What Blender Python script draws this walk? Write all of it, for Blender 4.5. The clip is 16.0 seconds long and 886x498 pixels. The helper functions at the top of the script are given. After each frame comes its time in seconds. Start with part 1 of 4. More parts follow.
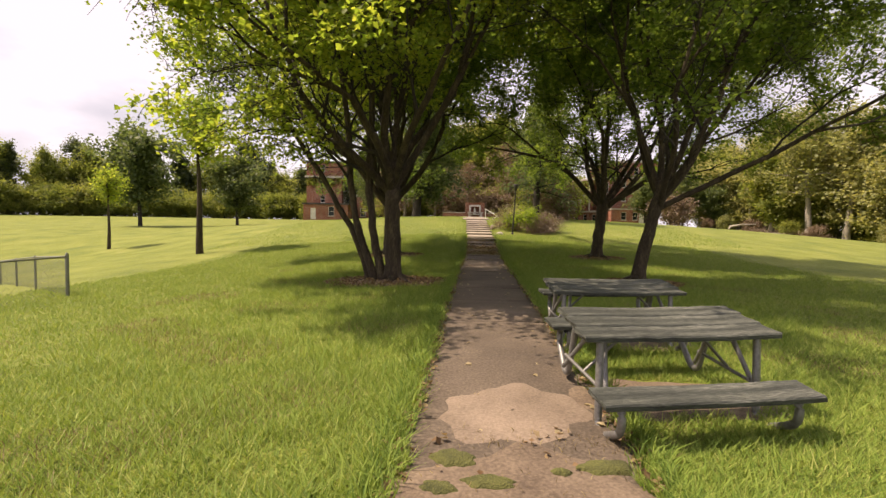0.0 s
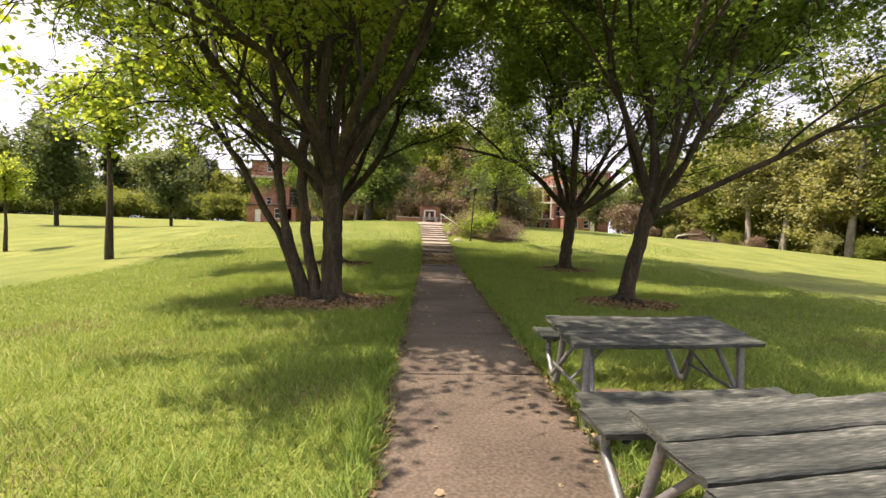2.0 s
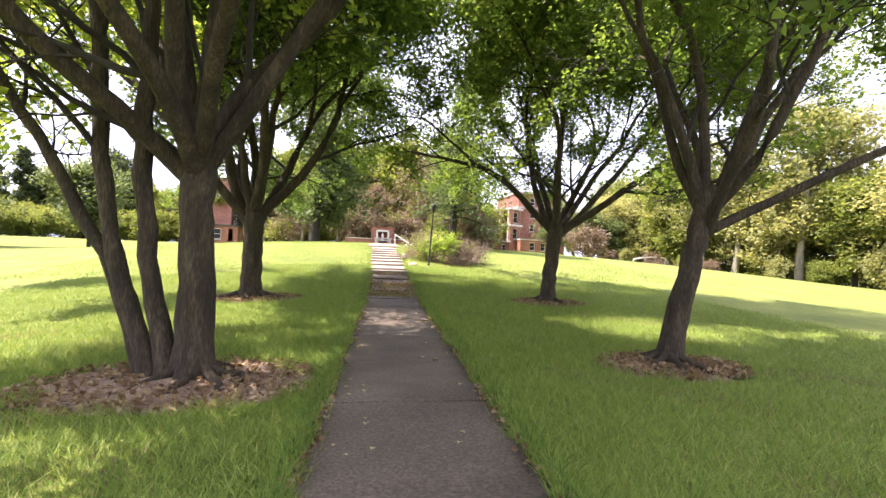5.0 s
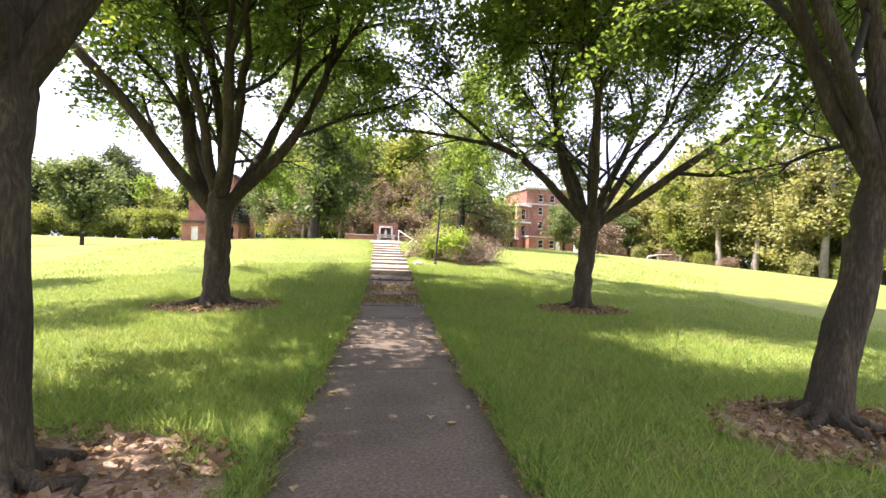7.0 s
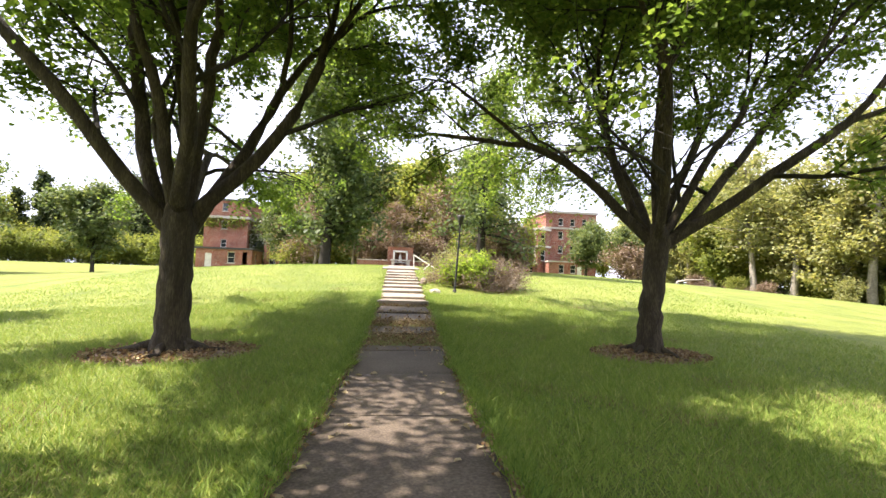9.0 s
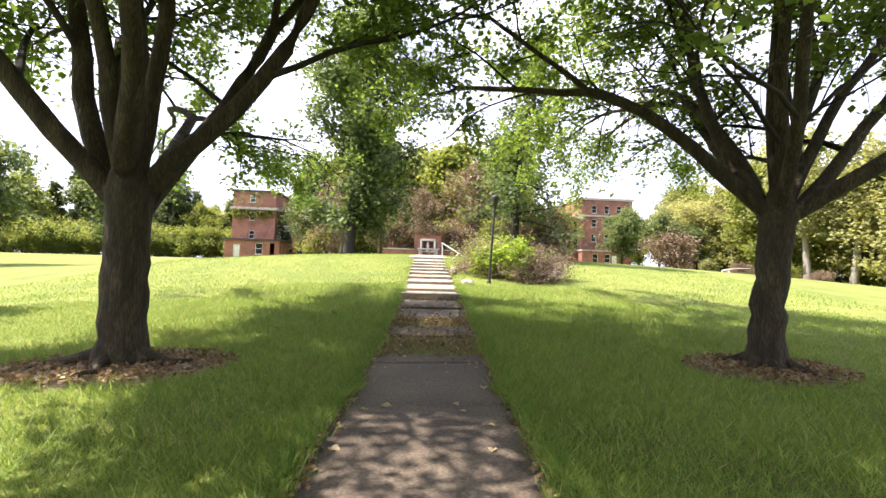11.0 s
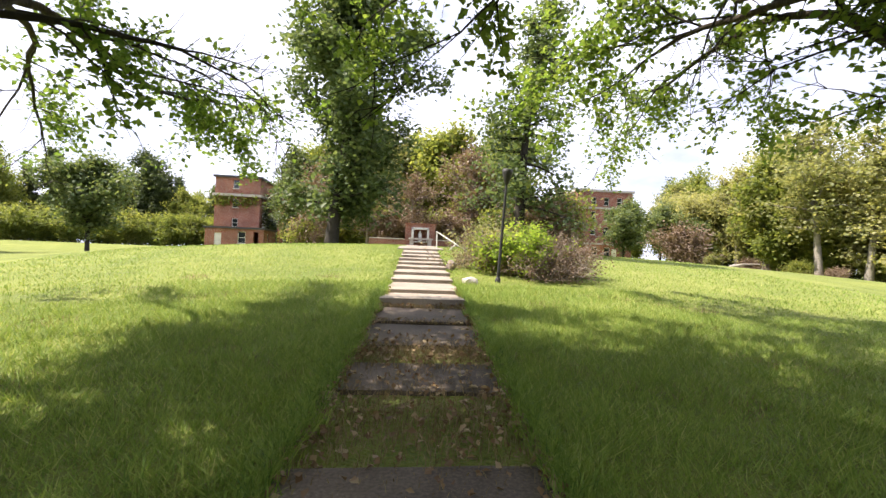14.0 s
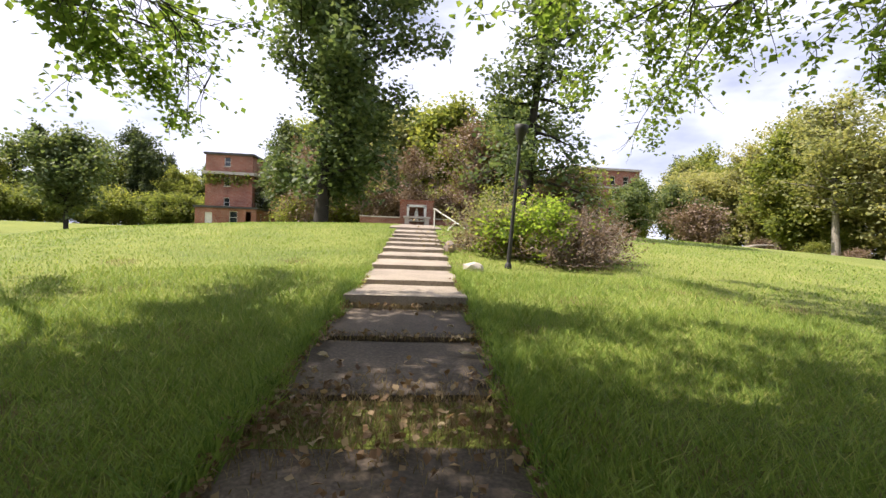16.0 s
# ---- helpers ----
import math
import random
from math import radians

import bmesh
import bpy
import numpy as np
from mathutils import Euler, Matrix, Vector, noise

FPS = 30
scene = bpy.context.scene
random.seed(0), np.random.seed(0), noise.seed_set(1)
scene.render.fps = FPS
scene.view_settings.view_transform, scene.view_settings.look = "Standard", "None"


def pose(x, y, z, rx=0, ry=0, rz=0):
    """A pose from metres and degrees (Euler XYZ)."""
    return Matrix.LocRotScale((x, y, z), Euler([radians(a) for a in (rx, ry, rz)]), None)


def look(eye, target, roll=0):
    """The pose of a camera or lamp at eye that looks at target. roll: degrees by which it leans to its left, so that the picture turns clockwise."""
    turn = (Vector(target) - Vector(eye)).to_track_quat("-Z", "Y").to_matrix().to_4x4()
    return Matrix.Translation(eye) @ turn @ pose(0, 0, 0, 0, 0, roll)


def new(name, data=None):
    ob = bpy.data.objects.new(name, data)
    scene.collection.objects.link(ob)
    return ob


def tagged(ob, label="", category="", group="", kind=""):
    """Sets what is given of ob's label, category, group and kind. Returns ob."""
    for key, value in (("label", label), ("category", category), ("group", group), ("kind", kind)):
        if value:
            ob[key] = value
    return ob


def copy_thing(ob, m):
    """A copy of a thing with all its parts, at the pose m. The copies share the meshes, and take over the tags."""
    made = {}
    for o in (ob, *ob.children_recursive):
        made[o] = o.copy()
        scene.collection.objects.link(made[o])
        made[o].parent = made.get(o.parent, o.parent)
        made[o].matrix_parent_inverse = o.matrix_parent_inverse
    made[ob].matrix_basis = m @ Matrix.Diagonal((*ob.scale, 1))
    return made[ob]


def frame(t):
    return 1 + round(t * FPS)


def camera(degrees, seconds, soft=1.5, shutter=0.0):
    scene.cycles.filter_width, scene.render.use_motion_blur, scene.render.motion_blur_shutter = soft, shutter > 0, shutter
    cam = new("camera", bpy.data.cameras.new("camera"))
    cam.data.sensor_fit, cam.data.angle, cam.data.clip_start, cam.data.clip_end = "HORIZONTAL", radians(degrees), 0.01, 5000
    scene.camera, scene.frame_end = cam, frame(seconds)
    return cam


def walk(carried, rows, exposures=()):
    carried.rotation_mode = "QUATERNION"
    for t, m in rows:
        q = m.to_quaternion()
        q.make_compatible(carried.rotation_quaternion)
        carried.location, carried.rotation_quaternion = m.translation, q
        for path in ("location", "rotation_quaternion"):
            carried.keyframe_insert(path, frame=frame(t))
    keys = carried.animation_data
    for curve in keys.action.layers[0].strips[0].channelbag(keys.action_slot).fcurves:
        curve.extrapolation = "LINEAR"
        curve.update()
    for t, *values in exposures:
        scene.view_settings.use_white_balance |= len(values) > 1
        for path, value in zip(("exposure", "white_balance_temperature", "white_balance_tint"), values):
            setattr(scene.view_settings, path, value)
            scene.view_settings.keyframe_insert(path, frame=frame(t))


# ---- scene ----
cam = camera(86.3, 16.0)
ROWS = [
    (0.0, pose(0.000, 0.000, 1.500, 86.76, -1.13, 0.06)),
    (0.5, pose(-0.113, 0.558, 1.520, 85.66, -1.42, -1.8)),
    (1.0, pose(-0.102, 1.087, 1.478, 86.07, -1.43, -2.56)),
    (1.5, pose(-0.015, 1.675, 1.513, 85.76, -1.61, -3.44)),
    (2.0, pose(-0.002, 2.339, 1.524, 87.53, -2.12, -5.63)),
    (2.5, pose(0.152, 2.914, 1.502, 89.42, -2.01, -6.64)),
    (3.0, pose(0.230, 3.487, 1.467, 90.17, -2.41, -7.87)),
    (3.5, pose(0.280, 4.138, 1.498, 90.27, -2.38, -9.3)),
    (6.0, pose(0.610, 7.484, 1.524, 90.87, -2.32, -11.26)),
    (6.5, pose(0.738, 8.120, 1.509, 92.09, -2.29, -11.0)),
    (7.0, pose(0.799, 8.775, 1.491, 90.14, -2.23, -10.43)),
    (7.5, pose(0.911, 9.437, 1.511, 90.90, -2.34, -11.97)),
    (8.0, pose(0.994, 10.051, 1.530, 90.80, -2.16, -10.51)),
    (8.5, pose(1.024, 10.735, 1.541, 92.21, -2.14, -9.83)),
    (9.0, pose(1.109, 11.369, 1.517, 93.16, -1.99, -8.43)),
    (11.5, look((1.294, 14.255, 1.447), (1.464, 16.247, 1.474), 1.7)),
    (12.0, look((1.3, 14.84, 1.455), (1.472, 16.83, 1.389), 1.8)),
    (12.5, look((1.295, 15.412, 1.44), (1.508, 17.4, 1.423), 2.1)),
    (13.0, look((1.358, 16.171, 1.458), (1.539, 18.162, 1.433), 2.6)),
    (13.5, look((1.441, 16.882, 1.484), (1.662, 18.87, 1.495), 2.3)),
    (14.0, look((1.54, 17.561, 1.472), (1.744, 19.55, 1.505), 2.3)),
    (14.5, look((1.573, 18.323, 1.43), (1.752, 20.315, 1.414), 2.5)),
    (15.0, look((1.689, 19.03, 1.429), (1.908, 21.017, 1.398), 2.6)),
    (15.5, look((1.788, 19.645, 1.432), (1.96, 21.636, 1.37), 2.4)),
    (16.0, look((1.933, 20.359, 1.448), (2.138, 22.348, 1.4), 2.3)),
]
walk(cam, ROWS,
     exposures=[(0.0, 0.60, 7200, 27), (1.5, 0.84, 6800, 26), (3.0, 1.5, 6350, 28), (3.7, 1.75, 6150, 29), (7.0, 1.95, 5950, 29), (9.0, 1.7, 6050, 22), (12.0, 1.7, 5950, 23), (14.0, 1.3, 6050, 22), (16.0, 0.98, 6050, 22)])

# ---- world, sun, exposure ----
SUN_EL, SUN_AZ = radians(57), radians(-83)      # height; compass turn from +y towards +x
world = bpy.data.worlds.new("sky")
scene.world = world
world.use_nodes = True
wn, wl = world.node_tree.nodes, world.node_tree.links
sky = wn.new("ShaderNodeTexSky")
sky.sky_type, sky.sun_disc, sky.sun_elevation, sky.sun_rotation = "NISHITA", False, SUN_EL, SUN_AZ
sky.air_density, sky.dust_density = 1.0, 2.0
tc = wn.new("ShaderNodeTexCoord")
cmap = wn.new("ShaderNodeMapping")
cmap.inputs["Scale"].default_value = (1.6, 1.6, 4.0)
cloud = wn.new("ShaderNodeTexNoise")
cloud.inputs["Scale"].default_value, cloud.inputs["Detail"].default_value = 1.7, 7
cramp = wn.new("ShaderNodeValToRGB")
cramp.color_ramp.elements[0].position, cramp.color_ramp.elements[1].position = 0.20, 0.50
cmix = wn.new("ShaderNodeMix")
cmix.data_type = "RGBA"
cmix.inputs["B"].default_value = (14.0, 14.6, 15.8, 1)
wl.new(tc.outputs["Generated"], cmap.inputs["Vector"])
wl.new(cmap.outputs[0], cloud.inputs["Vector"])
wl.new(cloud.outputs["Fac"], cramp.inputs[0])
wl.new(cramp.outputs[0], cmix.inputs["Factor"])
wl.new(sky.outputs[0], cmix.inputs["A"])
wl.new(cmix.outputs["Result"], wn["Background"].inputs["Color"])
wn["Background"].inputs["Strength"].default_value = 0.046
sun = new("sun", bpy.data.lights.new("sun", "SUN"))
sun.data.energy, sun.data.angle, sun.data.color = 5.0, radians(0.53), (1.0, 0.90, 0.69)
sun.matrix_world = look((0, 0, 60), (-math.sin(SUN_AZ) * math.cos(SUN_EL), -math.cos(SUN_AZ) * math.cos(SUN_EL), 60 - math.sin(SUN_EL)))


# ---- materials ----
def material(name):
    m = bpy.data.materials.new(name)
    m.use_nodes = True
    return m, m.node_tree.nodes, m.node_tree.links, m.node_tree.nodes["Principled BSDF"]


def ramp(nodes, stops):
    r = nodes.new("ShaderNodeValToRGB")
    e = r.color_ramp.elements
    while len(e) < len(stops):
        e.new(0.5)
    for k, (p, c) in zip(e, stops):
        k.position, k.color = p, (*c, 1)
    return r


def rough(name, stops, scale, fine, roughness=0.9, bump=0.3, stretch=(1, 1, 1), metal=0.0, coords="Object", distance=0.02):
    """A surface that varies at two sizes: a colour ramp over coarse and fine noise, with relief from the fine one."""
    m, n, l, p = material(name)
    t = n.new("ShaderNodeTexCoord")
    mp = n.new("ShaderNodeMapping")
    mp.inputs["Scale"].default_value = stretch
    a, b = n.new("ShaderNodeTexNoise"), n.new("ShaderNodeTexNoise")
    a.inputs["Scale"].default_value, a.inputs["Detail"].default_value = scale, 5
    b.inputs["Scale"].default_value, b.inputs["Detail"].default_value = fine, 6
    mix = n.new("ShaderNodeMath")
    mix.operation = "MULTIPLY_ADD"
    mix.inputs[1].default_value = 0.5
    half = n.new("ShaderNodeMath")
    half.operation = "MULTIPLY"
    half.inputs[1].default_value = 0.5
    r = ramp(n, stops)
    bp = n.new("ShaderNodeBump")
    bp.inputs["Strength"].default_value, bp.inputs["Distance"].default_value = bump, distance
    l.new(t.outputs[coords], mp.inputs[0])
    l.new(mp.outputs[0], a.inputs["Vector"])
    l.new(mp.outputs[0], b.inputs["Vector"])
    l.new(b.outputs["Fac"], half.inputs[0])
    l.new(a.outputs["Fac"], mix.inputs[0])
    l.new(half.outputs[0], mix.inputs[2])
    l.new(mix.outputs[0], r.inputs[0])
    l.new(r.outputs[0], p.inputs["Base Color"])
    l.new(b.outputs["Fac"], bp.inputs["Height"])
    l.new(bp.outputs[0], p.inputs["Normal"])
    p.inputs["Roughness"].default_value, p.inputs["Metallic"].default_value = roughness, metal
    return m


def leafy(name, stops, through_light=0.45, gloss=0.35, up=0.0):
    """Leaves: each takes its own shade, lets light through and shines a little."""
    m, n, l, p = material(name)
    g = n.new("ShaderNodeNewGeometry")
    o = n.new("ShaderNodeObjectInfo")
    ad = n.new("ShaderNodeMath")
    ad.operation = "MULTIPLY_ADD"
    ad.inputs[1].default_value = 0.7
    sc = n.new("ShaderNodeMath")
    sc.operation = "MULTIPLY"
    sc.inputs[1].default_value = 0.3
    r = ramp(n, stops)
    tr = n.new("ShaderNodeBsdfTranslucent")
    bright = n.new("ShaderNodeMix")
    bright.data_type, bright.blend_type = "RGBA", "MULTIPLY"
    bright.inputs["Factor"].default_value = 1
    bright.inputs["B"].default_value = (1.95, 1.85, 1.1, 1)
    mx = n.new("ShaderNodeMixShader")
    mx.inputs[0].default_value = through_light
    l.new(g.outputs["Random Per Island"], ad.inputs[0])
    l.new(o.outputs["Random"], sc.inputs[0])
    l.new(sc.outputs[0], ad.inputs[2])
    l.new(ad.outputs[0], r.inputs[0])
    l.new(r.outputs[0], p.inputs["Base Color"])
    l.new(r.outputs[0], bright.inputs["A"])
    l.new(bright.outputs["Result"], tr.inputs["Color"])
    l.new(p.outputs[0], mx.inputs[1])
    l.new(tr.outputs[0], mx.inputs[2])
    l.new(mx.outputs[0], n["Material Output"].inputs["Surface"])
    p.inputs["Roughness"].default_value, p.inputs["Specular IOR Level"].default_value = 0.55, gloss
    if up:
        # short blades in a thick sward share the sward's upward slope
        keep, lift, unit = n.new("ShaderNodeVectorMath"), n.new("ShaderNodeVectorMath"), n.new("ShaderNodeVectorMath")
        keep.operation, lift.operation, unit.operation = "SCALE", "ADD", "NORMALIZE"
        keep.inputs["Scale"].default_value = 1 - up
        lift.inputs[1].default_value = (0, 0, up)
        l.new(g.outputs["Normal"], keep.inputs[0])
        l.new(keep.outputs[0], lift.inputs[0])
        l.new(lift.outputs[0], unit.inputs[0])
        l.new(unit.outputs[0], p.inputs["Normal"])
    return m


def bricks(name):
    m, n, l, p = material(name)
    t = n.new("ShaderNodeTexCoord")
    s = n.new("ShaderNodeSeparateXYZ")
    add = n.new("ShaderNodeMath")
    c = n.new("ShaderNodeCombineXYZ")
    b = n.new("ShaderNodeTexBrick")
    b.inputs["Color1"].default_value, b.inputs["Color2"].default_value = (0.34, 0.12, 0.075, 1), (0.24, 0.075, 0.05, 1)
    b.inputs["Mortar"].default_value = (0.42, 0.33, 0.27, 1)
    b.inputs["Scale"].default_value, b.inputs["Mortar Size"].default_value = 1, 0.008
    b.inputs["Brick Width"].default_value, b.inputs["Row Height"].default_value = 0.22, 0.075
    stain = n.new("ShaderNodeTexNoise")
    stain.inputs["Scale"].default_value, stain.inputs["Detail"].default_value = 0.5, 6
    r = ramp(n, [(0.3, (0.62, 0.6, 0.58)), (0.7, (1.15, 1.1, 1.05))])
    mul = n.new("ShaderNodeMix")
    mul.data_type, mul.blend_type = "RGBA", "MULTIPLY"
    mul.inputs["Factor"].default_value = 1
    bp = n.new("ShaderNodeBump")
    bp.inputs["Strength"].default_value, bp.inputs["Distance"].default_value = 0.4, 0.01
    l.new(t.outputs["Object"], s.inputs[0])
    l.new(s.outputs[0], add.inputs[0])
    l.new(s.outputs[1], add.inputs[1])
    l.new(add.outputs[0], c.inputs[0])
    l.new(s.outputs[2], c.inputs[1])
    l.new(c.outputs[0], b.inputs["Vector"])
    l.new(t.outputs["Object"], stain.inputs["Vector"])
    l.new(stain.outputs["Fac"], r.inputs[0])
    l.new(b.outputs["Color"], mul.inputs["A"])
    l.new(r.outputs[0], mul.inputs["B"])
    l.new(mul.outputs["Result"], p.inputs["Base Color"])
    l.new(b.outputs["Fac"], bp.inputs["Height"])
    l.new(bp.outputs[0], p.inputs["Normal"])
    bp.invert = True
    p.inputs["Roughness"].default_value = 0.9
    return m


M_LAWN = rough("lawn", [(0.34, (0.08, 0.12, 0.016)), (0.48, (0.148, 0.18, 0.024)), (0.58, (0.19, 0.218, 0.036)), (0.68, (0.26, 0.25, 0.075))], 0.45, 26, 1.0, 1.0, distance=0.05)
M_SOIL = rough("soil", [(0.35, (0.10, 0.062, 0.04)), (0.48, (0.23, 0.155, 0.105)), (0.62, (0.42, 0.30, 0.21))], 3.2, 34, 1.0, 0.8, distance=0.03)
M_SUNLIT_SAND = rough("sunlit_sandy_earth", [(0.32, (0.115, 0.087, 0.062)), (0.5, (0.195, 0.15, 0.11)), (0.66, (0.27, 0.21, 0.155))], 1.6, 45, 1.0, 0.5, distance=0.015)
M_WASH = rough("trodden_earth", [(0.35, (0.08, 0.058, 0.04)), (0.5, (0.14, 0.104, 0.072)), (0.65, (0.21, 0.16, 0.112))], 2.4, 45, 1.0, 0.4, distance=0.015)
M_MOSS = rough("moss", [(0.35, (0.05, 0.055, 0.016)), (0.65, (0.13, 0.135, 0.035))], 9, 90, 1.0, 1.0, distance=0.02)
M_CONC = rough("concrete", [(0.30, (0.032, 0.025, 0.018)), (0.45, (0.078, 0.060, 0.043)), (0.60, (0.145, 0.113, 0.082)), (0.70, (0.25, 0.20, 0.15))], 0.7, 38, 0.92, 0.35, distance=0.01)
M_STEP = rough("step_stone", [(0.3, (0.14, 0.115, 0.09)), (0.5, (0.27, 0.23, 0.18)), (0.7, (0.38, 0.33, 0.26))], 1.2, 40, 0.92, 0.4, distance=0.01)
M_BARK = rough("bark", [(0.32, (0.014, 0.010, 0.007)), (0.5, (0.040, 0.029, 0.016)), (0.7, (0.105, 0.083, 0.048))], 2.5, 16, 0.95, 1.0, stretch=(3, 3, 0.6), distance=0.03)
M_TWIG = rough("twig_bark", [(0.3, (0.014, 0.012, 0.010)), (0.7, (0.045, 0.037, 0.03))], 3, 20, 0.95, 0.4)
M_PALE = rough("pale_bark", [(0.3, (0.13, 0.115, 0.09)), (0.6, (0.34, 0.31, 0.26))], 1.2, 8, 0.9, 0.3)
M_DEAD = rough("dead_wood", [(0.3, (0.16, 0.125, 0.10)), (0.7, (0.36, 0.30, 0.25))], 2, 20, 0.95, 0.3)
M_LEAF = leafy("maple_leaves", [(0.0, (0.055, 0.10, 0.02)), (0.45, (0.098, 0.155, 0.029)), (0.85, (0.15, 0.20, 0.042)), (1.0, (0.24, 0.22, 0.05))], 0.62)
M_LEAFY = leafy("bright_leaves", [(0.0, (0.09, 0.15, 0.025)), (0.5, (0.16, 0.23, 0.036)), (1.0, (0.27, 0.30, 0.05))], 0.68)
M_FAR = leafy("woodland_leaves", [(0.0, (0.075, 0.11, 0.028)), (0.5, (0.155, 0.19, 0.045)), (1.0, (0.27, 0.28, 0.075))], 0.5)
M_FARY = leafy("yellowing_leaves", [(0.0, (0.14, 0.165, 0.07)), (0.5, (0.24, 0.255, 0.11)), (1.0, (0.36, 0.34, 0.16))], 0.45)
M_DARK = leafy("dark_leaves", [(0.0, (0.03, 0.05, 0.022)), (0.5, (0.065, 0.09, 0.035)), (1.0, (0.11, 0.135, 0.05))], 0.35)
M_NEEDLE = leafy("needles", [(0.0, (0.05, 0.08, 0.035)), (0.5, (0.10, 0.14, 0.058)), (1.0, (0.18, 0.205, 0.085))], 0.4)
M_BROWN = leafy("brown_leaves", [(0.0, (0.10, 0.065, 0.045)), (0.5, (0.17, 0.12, 0.085)), (1.0, (0.25, 0.19, 0.14))], 0.2)
M_GRASS = leafy("grass_blades", [(0.0, (0.055, 0.11, 0.024)), (0.4, (0.152, 0.235, 0.043)), (0.82, (0.25, 0.32, 0.072)), (1.0, (0.50, 0.44, 0.20))], 0.3, 0.1, 0.55)
M_DRYGRASS = leafy("dry_grass", [(0.0, (0.09, 0.066, 0.035)), (0.5, (0.20, 0.155, 0.08)), (1.0, (0.36, 0.30, 0.16))], 0.2, 0.1, 0.5)
M_LITTER = leafy("leaf_litter", [(0.0, (0.09, 0.05, 0.025)), (0.5, (0.20, 0.13, 0.07)), (0.8, (0.34, 0.26, 0.15)), (1.0, (0.45, 0.40, 0.26))], 0.2, 0.2)
M_FALLEN = leafy("fallen_leaf", [(0.0, (0.22, 0.17, 0.09)), (0.5, (0.36, 0.30, 0.18)), (0.9, (0.40, 0.26, 0.06)), (1.0, (0.5, 0.42, 0.12))], 0.2, 0.3)
M_PLANK = rough("weathered_planks", [(0.36, (0.010, 0.012, 0.010)), (0.48, (0.034, 0.040, 0.032)), (0.57, (0.075, 0.082, 0.068)), (0.70, (0.24, 0.24, 0.205))], 2.2, 26, 0.75, 0.6, stretch=(0.5, 5, 5), distance=0.012)
M_PIPE = rough("galvanised_pipe", [(0.3, (0.13, 0.13, 0.13)), (0.7, (0.28, 0.28, 0.27))], 4, 40, 0.5, 0.15, metal=0.55)
M_FENCE = rough("dull_zinc", [(0.3, (0.12, 0.13, 0.11)), (0.7, (0.25, 0.26, 0.23))], 4, 40, 0.6, 0.1, metal=0.5)
M_BLACK = rough("black_paint", [(0.3, (0.012, 0.012, 0.012)), (0.7, (0.035, 0.033, 0.03))], 6, 50, 0.55, 0.15)
M_BRICK = bricks("red_brick")
M_WHITE = rough("white_paint", [(0.3, (0.52, 0.5, 0.45)), (0.6, (0.78, 0.76, 0.7))], 1.5, 20, 0.7, 0.15)
M_STONE = rough("pale_stone", [(0.3, (0.36, 0.32, 0.27)), (0.7, (0.55, 0.5, 0.43))], 1.5, 20, 0.85, 0.3)
M_ROOF = rough("tar_roof", [(0.3, (0.04, 0.04, 0.04)), (0.7, (0.09, 0.085, 0.08))], 1, 12, 0.9, 0.2)
M_ROOM = rough("dim_plaster", [(0.3, (0.10, 0.09, 0.08)), (0.7, (0.22, 0.2, 0.18))], 1, 10, 0.9, 0.1)
M_GLASS, _n, _l, _p = material("window_glass")
_p.inputs["Base Color"].default_value = (0.02, 0.025, 0.028, 1)
_p.inputs["Roughness"].default_value = 0.08
_p.inputs["Specular IOR Level"].default_value = 0.6


# ---- mesh helpers ----
def part(name, data, mat, parent=None, label=""):
    """Links a bmesh, or (verts, faces), as one mesh object."""
    me = bpy.data.meshes.new(name)
    if isinstance(data, bmesh.types.BMesh):
        data.to_mesh(me)
        data.free()
    else:
        quick_mesh(me, *data)
    me.materials.append(mat)
    ob = new(name, me)
    if parent is not None:
        ob.parent = parent
    return tagged(ob, label) if label else ob


def quick_mesh(me, verts, faces):
    """Fills a mesh from arrays; faces all have the same number of corners, or come as lists."""
    if isinstance(faces, np.ndarray):
        v = np.ascontiguousarray(verts, dtype=np.float32)
        k = faces.shape[1]
        me.vertices.add(len(v))
        me.vertices.foreach_set("co", v.ravel())
        me.loops.add(faces.size)
        me.loops.foreach_set("vertex_index", np.ascontiguousarray(faces, dtype=np.int32).ravel())
        me.polygons.add(len(faces))
        me.polygons.foreach_set("loop_start", np.arange(0, faces.size, k, dtype=np.int32))
        me.polygons.foreach_set("loop_total", np.full(len(faces), k, dtype=np.int32))
        me.update(calc_edges=True)
    else:
        me.from_pydata([tuple(q) for q in verts], [], faces)


def smooth(ob):
    ob.data.polygons.foreach_set("use_smooth", np.ones(len(ob.data.polygons), dtype=bool))
    return ob


def box(bm, x0, y0, z0, x1, y1, z1, bevel=0.0):
    r = bmesh.ops.create_cube(bm, size=1, matrix=Matrix.Translation(((x0 + x1) / 2, (y0 + y1) / 2, (z0 + z1) / 2)) @ Matrix.Diagonal((x1 - x0, y1 - y0, z1 - z0, 1)))
    if bevel:
        es = list({e for v in r["verts"] for e in v.link_edges})
        bmesh.ops.bevel(bm, geom=es, offset=bevel, segments=2, affect="EDGES", profile=0.5)
    return bm


def boxed(*a, **k):
    return box(bmesh.new(), *a, **k)


